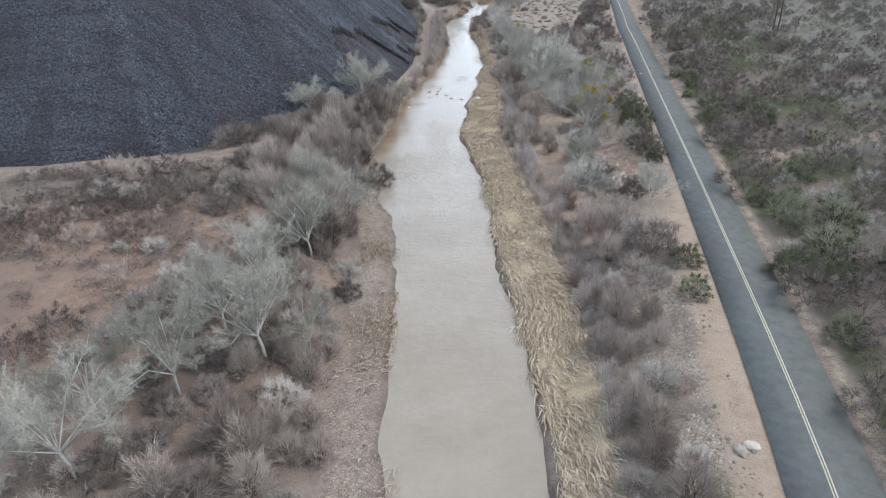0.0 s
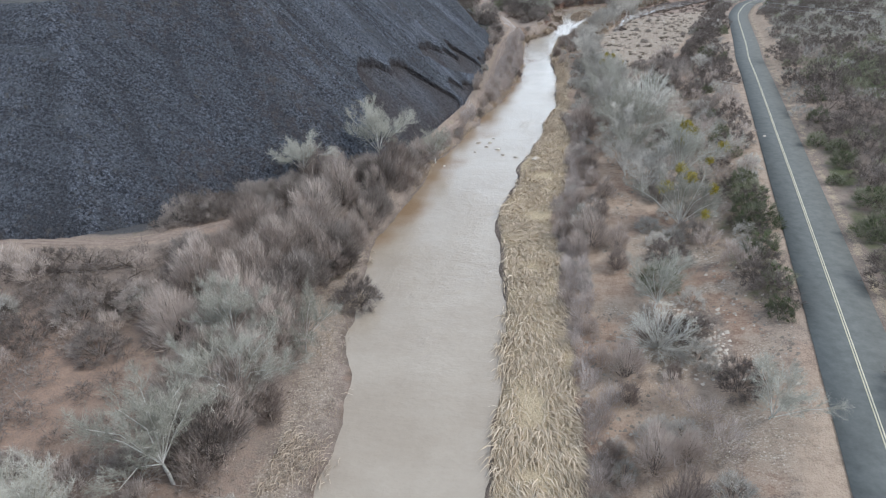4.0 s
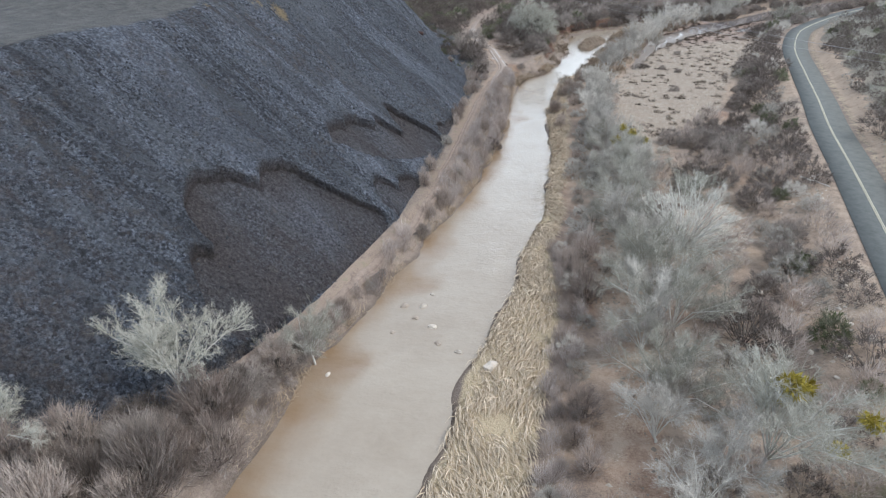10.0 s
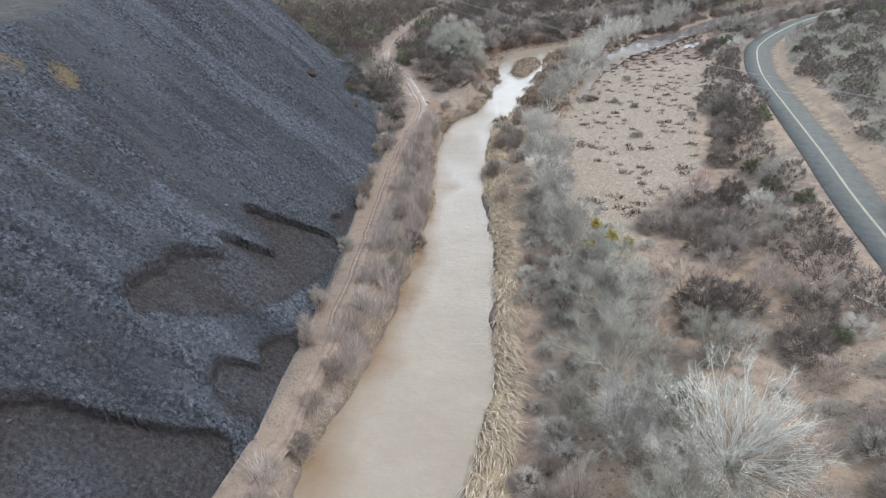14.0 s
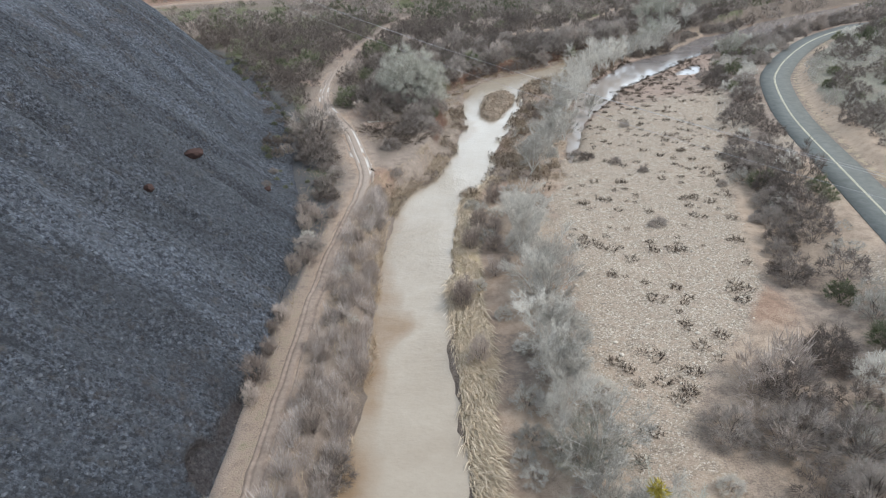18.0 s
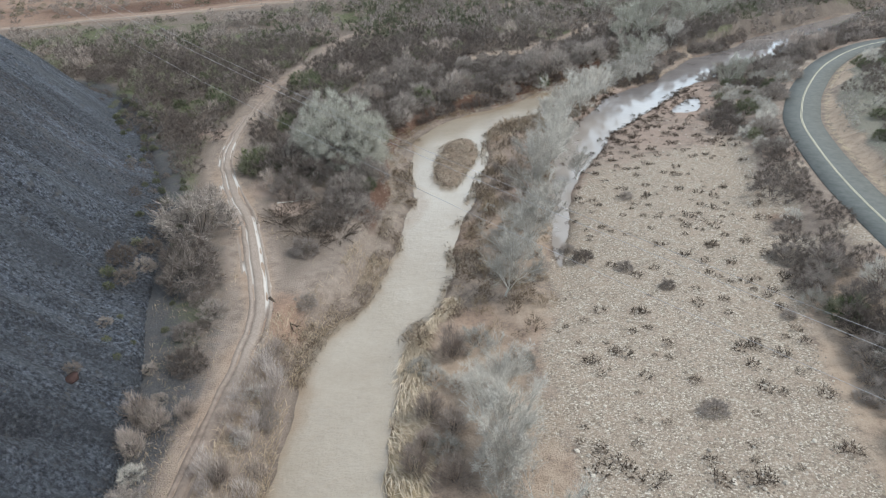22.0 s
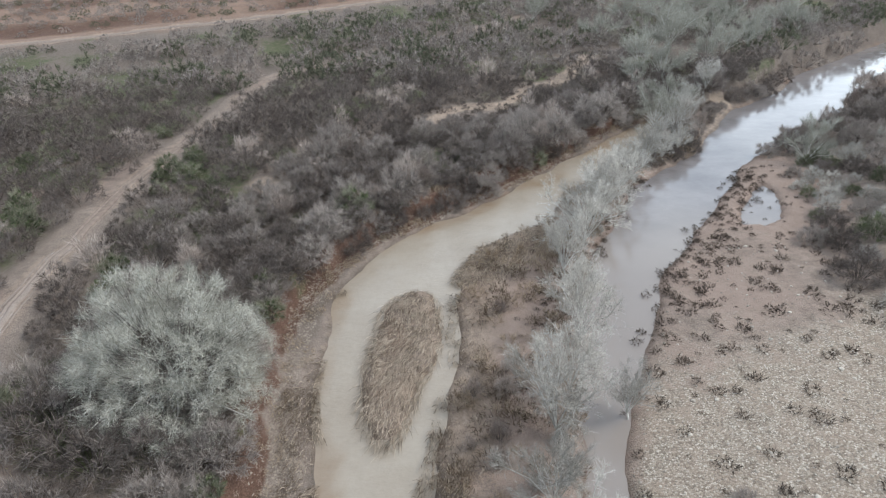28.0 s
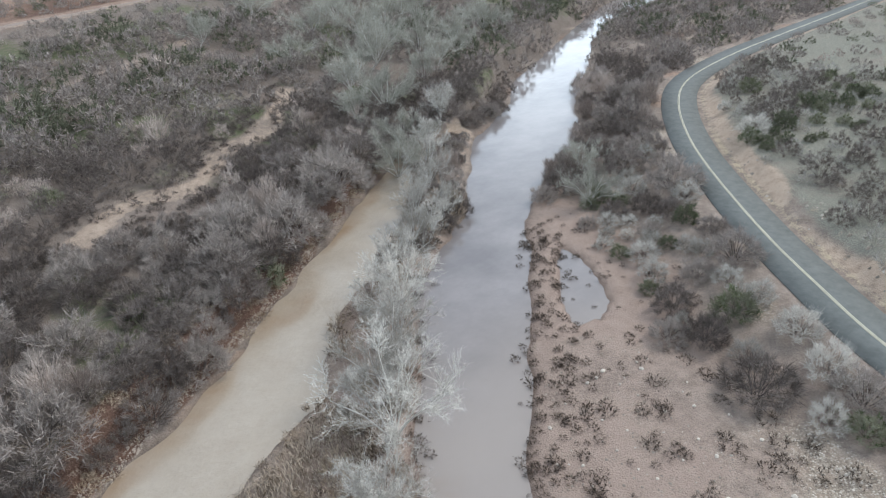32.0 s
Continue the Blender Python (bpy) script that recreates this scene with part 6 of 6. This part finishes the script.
def make_weed(seed):
    q = np.random.default_rng(seed)
    fan = stem_fan(q, 34, 0.16, 10, 75, 0.42, 0.008)
    sub = shoots(q, fan, 7, 0.1, 0.8, 0.2, 0.16, 0.005)
    me = raw_mesh("weed_tuft", *joined(slivers(q, fan, 0.035), slivers(q, sub, 0.034)))
    me.materials.append(MAT["weed"])
    return tagged(new("weed_tuft", me), "small dry brown weed tuft on gravel", "weed", "weeds on the gravel bar")


sx, sy = wr.uniform(20, 64, 2600), wr.uniform(160, 272, 2600)
d = region(sx, sy, BAR)
chance = np.where(d < 0, 0.22 + 0.25 * value_noise(sx, sy, 9, 2), 0.03)
wade = region(sx, sy, POND)
chance = np.where((wade < 1.5) & (sy > 255), 0.22 * ease(-1.0, -0.3, wade), chance)
order = np.argsort(sy)
sx, sy, d, chance = sx[order], sy[order], d[order], chance[order]
sel = np.flatnonzero((wr.uniform(0, 1, len(sx)) < chance) & ((d < 0.5) | (region(sx, sy, POND) < 1.5)) & (region(sx, sy, RIVER) > 1) & (region(sx, sy, POND) > -0.8))[:290]
settle([make_weed(200 + k) for k in range(5)], [(sx[i], sy[i]) for i in sel], wr.uniform(0.8, 2.0, len(sel)), wr)

wx2, wy2 = wr.uniform(22, 74, 9000), wr.uniform(190, 282, 9000)
B = Survey(wx2, wy2)
chance = np.where(B.bar < 0, 0.035 + 0.085 * ease(238, 250, wy2), 0.13 * ease(9, 5, np.minimum(B.pond, B.puddle)) * (wy2 > 238)) + 0.04 * (B.pond < 0.3) * (B.pond > -1.6) * ease(258, 264, wy2) + 0.7 * (B.pond > -0.3) * ease(5, 2.5, B.pond) * ease(248, 258, wy2) * ease(292, 284, wy2)
keep = (wr.uniform(0, 1, 9000) < chance) & (B.pond > -1.3) & (B.road > 7) & ~B.west & (B.river > 4)
scatter("bar_weeds", "dry brown weeds rooted in silt and shallow flood water", np.column_stack([wx2[keep], wy2[keep]]), wr.uniform(0.4, 1.3, int(keep.sum())), "weed", (9, 12, 0.45, 0.85, 0.2, 0.4, 0.8, 0.035), 44)
for k, (x, y, s) in enumerate([(30, 219, 1.5), (29.2, 221.5, 1.1), (45, 197.5, 1.4), (43.5, 196, 1.1), (41, 186, 1.2), (36, 212, 1.0), (33.5, 216, 1.2), (44, 206, 1.0), (39, 232.5, 1.2), (33, 196, 1.2)]):
    settle([make_shrub(300 + k, "dead_bush", "low dark brown dead bush on the gravel bar", 0.9, 1.5, 18, 42, 0.35, "weed", "grey_twig", 0.3, 0.8, None, 0.03)], [(x, y)], [s], wr)


dx2, dy2 = wr.uniform(6, 70, 14000), wr.uniform(234, 308, 14000)
D = Survey(dx2, dy2)
keep = D.west & (D.river > 0.3) & (D.river < 5.2) & (wr.uniform(0, 1, 14000) < np.interp(dy2, [234, 254, 262], [0.08, 0.16, 0.45]))
scatter("bank_debris", "brown flood debris and roots on the eroded bank", np.column_stack([dx2[keep], dy2[keep]]), wr.uniform(0.4, 1.2, int(keep.sum())), "straw_brown", (7, 10, 0.6, 1.3, 0.35, 0.2, 0.8, 0.045), 48)
gx2, gy2 = wr.uniform(20, 72, 6000), wr.uniform(296, 346, 6000)
gap = line_distance(gx2, gy2, GLADE)[0]
keep = (gap < 5) & (wr.uniform(0, 1, 6000) < 0.04 + 0.3 * fbm(gx2, gy2, 5, 61) + 0.07 * gap)
scatter("glade_brush", "low brown dead brush dotted over a bare clearing", np.column_stack([gx2[keep], gy2[keep]]), wr.uniform(0.5, 1.4, int(keep.sum())), "grey_twig", (9, 12, 0.8, 1.3, 0.35, 0.4, 0.8, 0.06), 47)
cx2, cy2 = wr.uniform(12, 66, 4200), wr.uniform(206, 294, 4200)
C = Survey(cx2, cy2)
keep = ~C.west & (C.river > 0.5) & (C.pond > 0.2) & (C.bar > 0.4) & (C.river < 14) & (C.road > 14) & (wr.uniform(0, 1, 4200) < 0.5)
half = keep & (wr.uniform(0, 1, 4200) < 0.5)
for name, label, sel, mat in (("channel_brush", "low brown drowned brush between the channels", half, "straw_brown"), ("channel_weeds", "flood-matted tan weeds between the channels", keep & ~half, "dead_reed")):
    i = np.flatnonzero(sel)
    scatter(name, label, np.column_stack([cx2[i], cy2[i]]), wr.uniform(0.5, 1.5, len(i)), mat, (9, 14, 1.2, 1.7, 0.42, 0.6, 0.6, 0.05), 46)


# ---- driftwood, logs and rocks ----
def make_log(name, label, a, b, r0, mat, seed, stubs=4):
    q = np.random.default_rng(seed)
    top = tagged(new(name), label, "log")
    za, zb = ground_at([a[0], b[0]], [a[1], b[1]])
    p0, p2 = np.array([[*a, max(za, 0) + r0 * 0.8]]), np.array([[*b, max(zb, 0) + r0 * 0.7]])
    trunk = (p0, (p0 + p2) / 2 + q.normal(0, 0.12, (1, 3)) * [[1, 1, 0.3]], p2, np.array([r0]))
    part("trunk", tubes(trunk, 0.55), mat, top)
    for k in range(stubs):
        one = shoots(q, trunk, 1, 0.2, 0.8, 0.25, np.linalg.norm(p2 - p0) * 0.35, r0 * 0.5)
        part("branch", joined(tubes(one), tubes(shoots(q, one, 3, 0.3, 0.6, 0.1, np.linalg.norm(p2 - p0) * 0.15, r0 * 0.25))), mat, top)
    return top


make_log("driftwood_log", "dark wet driftwood log beside the dirt track", (0.3, 212.2), (2.4, 209.4), 0.16, "wood", 1, 5)
make_log("fallen_tree", "dead fallen tree with dark branches on red soil", (-41, 63.5), (-35.5, 66), 0.2, "wood", 2, 7)
make_log("fallen_tree", "dead fallen tree with dark branches on red soil", (-37, 72), (-29, 74.5), 0.18, "wood", 3, 6)
make_log("fallen_tree", "dead fallen tree with dark branches on red soil", (-29, 69), (-24, 72.5), 0.15, "wood", 4, 6)
make_log("fallen_branch", "bleached fallen branch lying on bare soil", (-2.2, 232), (1.5, 233.2), 0.08, "pale_bark", 5, 3)
make_log("fallen_branch", "bleached fallen branch beside the road", (40.5, 150), (42, 145.5), 0.1, "pale_bark", 6, 5)
make_log("fallen_branch", "bleached fallen branch beside the road", (39.5, 152), (41.5, 154), 0.08, "pale_bark", 7, 4)
settle([make_shrub(500, "drowned_bush", "drowned brown bush parting the river's current", 0.9, 2.0, 16, 40, 0.5, "weed", "dead_reed", 0.3, 0.8, None, 0.035)], [(-4.3, 69.8)], [1.0], np.random.default_rng(8))

for k, (x, y) in enumerate([(1.5, 225.2), (4.4, 227), (0.2, 229), (-1.2, 227.5), (3, 230.5), (3.2, 222.5), (5.6, 223.6), (6.2, 230)]):
    q = np.random.default_rng(400 + k)
    fan = stem_fan(q, 26, 0.9, 4, 35, 2.6, 0.03)
    pile = tagged(new("brush_pile"), "heap of grey dead branches on bare soil", "brush pile", "brush piles by the river")
    tagged(part("stem", tubes(fan), ("wood", "grey_bark")[k % 3 == 1], pile), kind="stuff")
    part("crown", joined(slivers(q, shoots(q, fan, 9, 0.1, 0.7, 0.05, 0.9, 0.01), 0.05), slivers(q, shoots(q, fan, 12, 0.1, 0.9, 0.05, 0.6, 0.01), 0.04)), ("wood", "grey_twig")[k % 3 == 1], pile)
    settle([pile], [(x, y)], [q.uniform(0.8, 1.1)], q)


def make_rock(name, label, x, y, s, mat, seed, sink=0.3):
    bm = bmesh.new()
    bmesh.ops.create_icosphere(bm, subdivisions=2, radius=1.0)
    for v in bm.verts:
        v.co *= 1 + 0.35 * noise.noise(v.co * 1.3 + Vector((seed * 3.1, 0, 0))) + 0.12 * noise.noise(v.co * 4)
        v.co.z *= 0.6
    me = bpy.data.meshes.new(name)
    bm.to_mesh(me)
    bm.free()
    me.materials.append(MAT[mat])
    ob = tagged(new(name, me), label, "rock", "rocks in and beside the river")
    ob.matrix_basis = pose(x, y, max(float(ground_at([x], [y])[0]), -0.05) + s * (0.6 - sink) * 0.6, 0, 0, seed * 50) @ Matrix.Diagonal((s * 1.2, s * 0.85, s, 1))


make_rock("boulder", "pale boulder resting among flattened reeds", 7.4, 112.2, 0.55, "stone", 1)
make_rock("boulder", "two pale boulders beside the road's dirt apron", 16.7, 25.6, 0.4, "stone", 2)
make_rock("boulder", "two pale boulders beside the road's dirt apron", 17.5, 25.9, 0.42, "stone", 3)
for k, (x, y) in enumerate([(0.8, 122.7), (0, 118.7), (0.3, 120.7), (-1.5, 116.4), (4.5, 114.4), (-1.4, 120.5), (-5.2, 110.3), (2.6, 115.3), (1.8, 117.6)]):
    make_rock("river_rock", "pale wet rock breaking the river's surface", x, y, 0.24 + 0.06 * (k % 3), ("stone", "bank_stone")[k % 2], 10 + k, 0.4)
vr = np.random.default_rng(21)
for k in range(26):
    x, y = vr.uniform(29, 38), vr.uniform(112, 132)
    make_rock("field_stone", "pale angular stone on bare red soil", x, y, vr.uniform(0.14, 0.32), "stone", 40 + k)


# ---- power line ----
def make_pole(x, y, height, z):
    top = tagged(new("power_pole"), "wooden two-legged power pole with crossarm", "power pole", "power poles")
    top.matrix_basis = pose(x, y, z, 0, 0, 42)
    for sx in (-1.3, 1.3):
        part("leg", tubes((np.array([[sx, 0, -0.5]]), np.array([[sx, 0, height / 2]]), np.array([[sx, 0, height]]), np.array([0.2])), 0.75), "wood", top)
    part("crossarm", tubes((np.array([[-3.2, 0, height - 0.8]]), np.array([[0, 0, height - 0.8]]), np.array([[3.2, 0, height - 0.8]]), np.array([0.14])), 1.0), "wood", top)
    for sx in (-1, 1):
        part("brace", tubes((np.array([[-1.3 * sx, 0, height * 0.45]]), np.array([[0, 0, height * 0.6]]), np.array([[1.3 * sx, 0, height * 0.75]]), np.array([0.07])), 1.0), "wood", top)


def wire_height(x):
    return 18.3 - 0.17 * (x - 5) + 0.0015 * (x - 5) ** 2


ez = float(ground_at([73], [138.2])[0])
make_pole(73, 138.2, wire_height(73) + 0.9 - ez, ez)
wz = float(heap_height(np.array([-62.0]), np.array([287.8]))[0][0])
make_pole(-62, 287.8, wire_height(-62) + 0.9 - wz, wz)
for k, (side, lift) in enumerate(((-2.3, 0.0), (0.0, 0.9), (2.3, 0.0))):
    xs = np.linspace(-62, 73, 61)
    px, py, pz = xs + side * 0.74, 219.1 - 1.108 * xs + 0.9 + side * 0.67, wire_height(xs) + lift * np.sin((xs + 62) / 135 * math.pi)
    cu = bpy.data.curves.new("power_wire", "CURVE")
    cu.dimensions, cu.bevel_depth, cu.bevel_resolution = "3D", 0.012, 0
    sp = cu.splines.new("POLY")
    sp.points.add(len(xs) - 1)
    sp.points.foreach_set("co", np.stack([px, py, pz, np.ones(len(xs))], 1).ravel())
    cu.materials.append(MAT["wire"])
    tagged(new("power_wire", cu), "thin steel power wire crossing the river", "wire", "power wires")
for k, (x, y, sz) in enumerate(((-14.6, 193.5, 0.85), (-9.6, 198.5, 0.5), (-15, 184, 0.5))):
    make_rock("slag_boulder", "dark red-brown slag boulder lodged on the heap", x, y, sz, "red_bank", 80 + k)


# ---- the largest lumps and cobbles, one by one ----
def lump_mesh(name, mat, seed):
    bm = bmesh.new()
    bmesh.ops.create_icosphere(bm, subdivisions=1, radius=1.0)
    for v in bm.verts:
        v.co *= 1 + 0.45 * noise.noise(v.co * 1.7 + Vector((seed * 2.3, seed, 0)))
        v.co.z *= 0.65
    me = bpy.data.meshes.new(name)
    bm.to_mesh(me)
    bm.free()
    me.materials.append(MAT[mat])
    return me


def pieces(name, mat, parent, xs, ys, zs, sizes, seed):
    q = np.random.default_rng(seed)
    shapes = [lump_mesh(name, mat, seed + k) for k in range(6)]
    for x, y, z, s in zip(xs, ys, zs, sizes):
        ob = new(name, shapes[q.integers(6)])
        ob.parent = parent
        ob.matrix_basis = pose(x, y, z + 0.2 * s, 0, 0, q.uniform(0, 360)) @ Matrix.Diagonal((s * q.uniform(0.8, 1.3), s, s, 1))


lr = np.random.default_rng(61)
lx, ly = lr.uniform(-30, -4, 900), lr.uniform(92, 215, 900)
lz, lscar, ldepth = heap_height(lx, ly)[:3]
i = np.flatnonzero((ldepth > 0.3) & (lscar < 0.2) & (lz < 22.5))[:290]
pieces("slag_lump", "slag_stone", bpy.data.objects["slag_heap"], lx[i], ly[i], lz[i], 0.1 + 0.16 * lr.uniform(0, 1, len(i)) ** 3, 62)
lx, ly = lr.uniform(20, 60, 1500), lr.uniform(162, 262, 1500)
i = np.flatnonzero(region(lx, ly, BAR) < 0.5)[:290]
pieces("cobble", "stone", bpy.data.objects["ground"], lx[i], ly[i], ground_at(lx[i], ly[i]), 0.1 + 0.1 * lr.uniform(0, 1, len(i)) ** 2, 70)
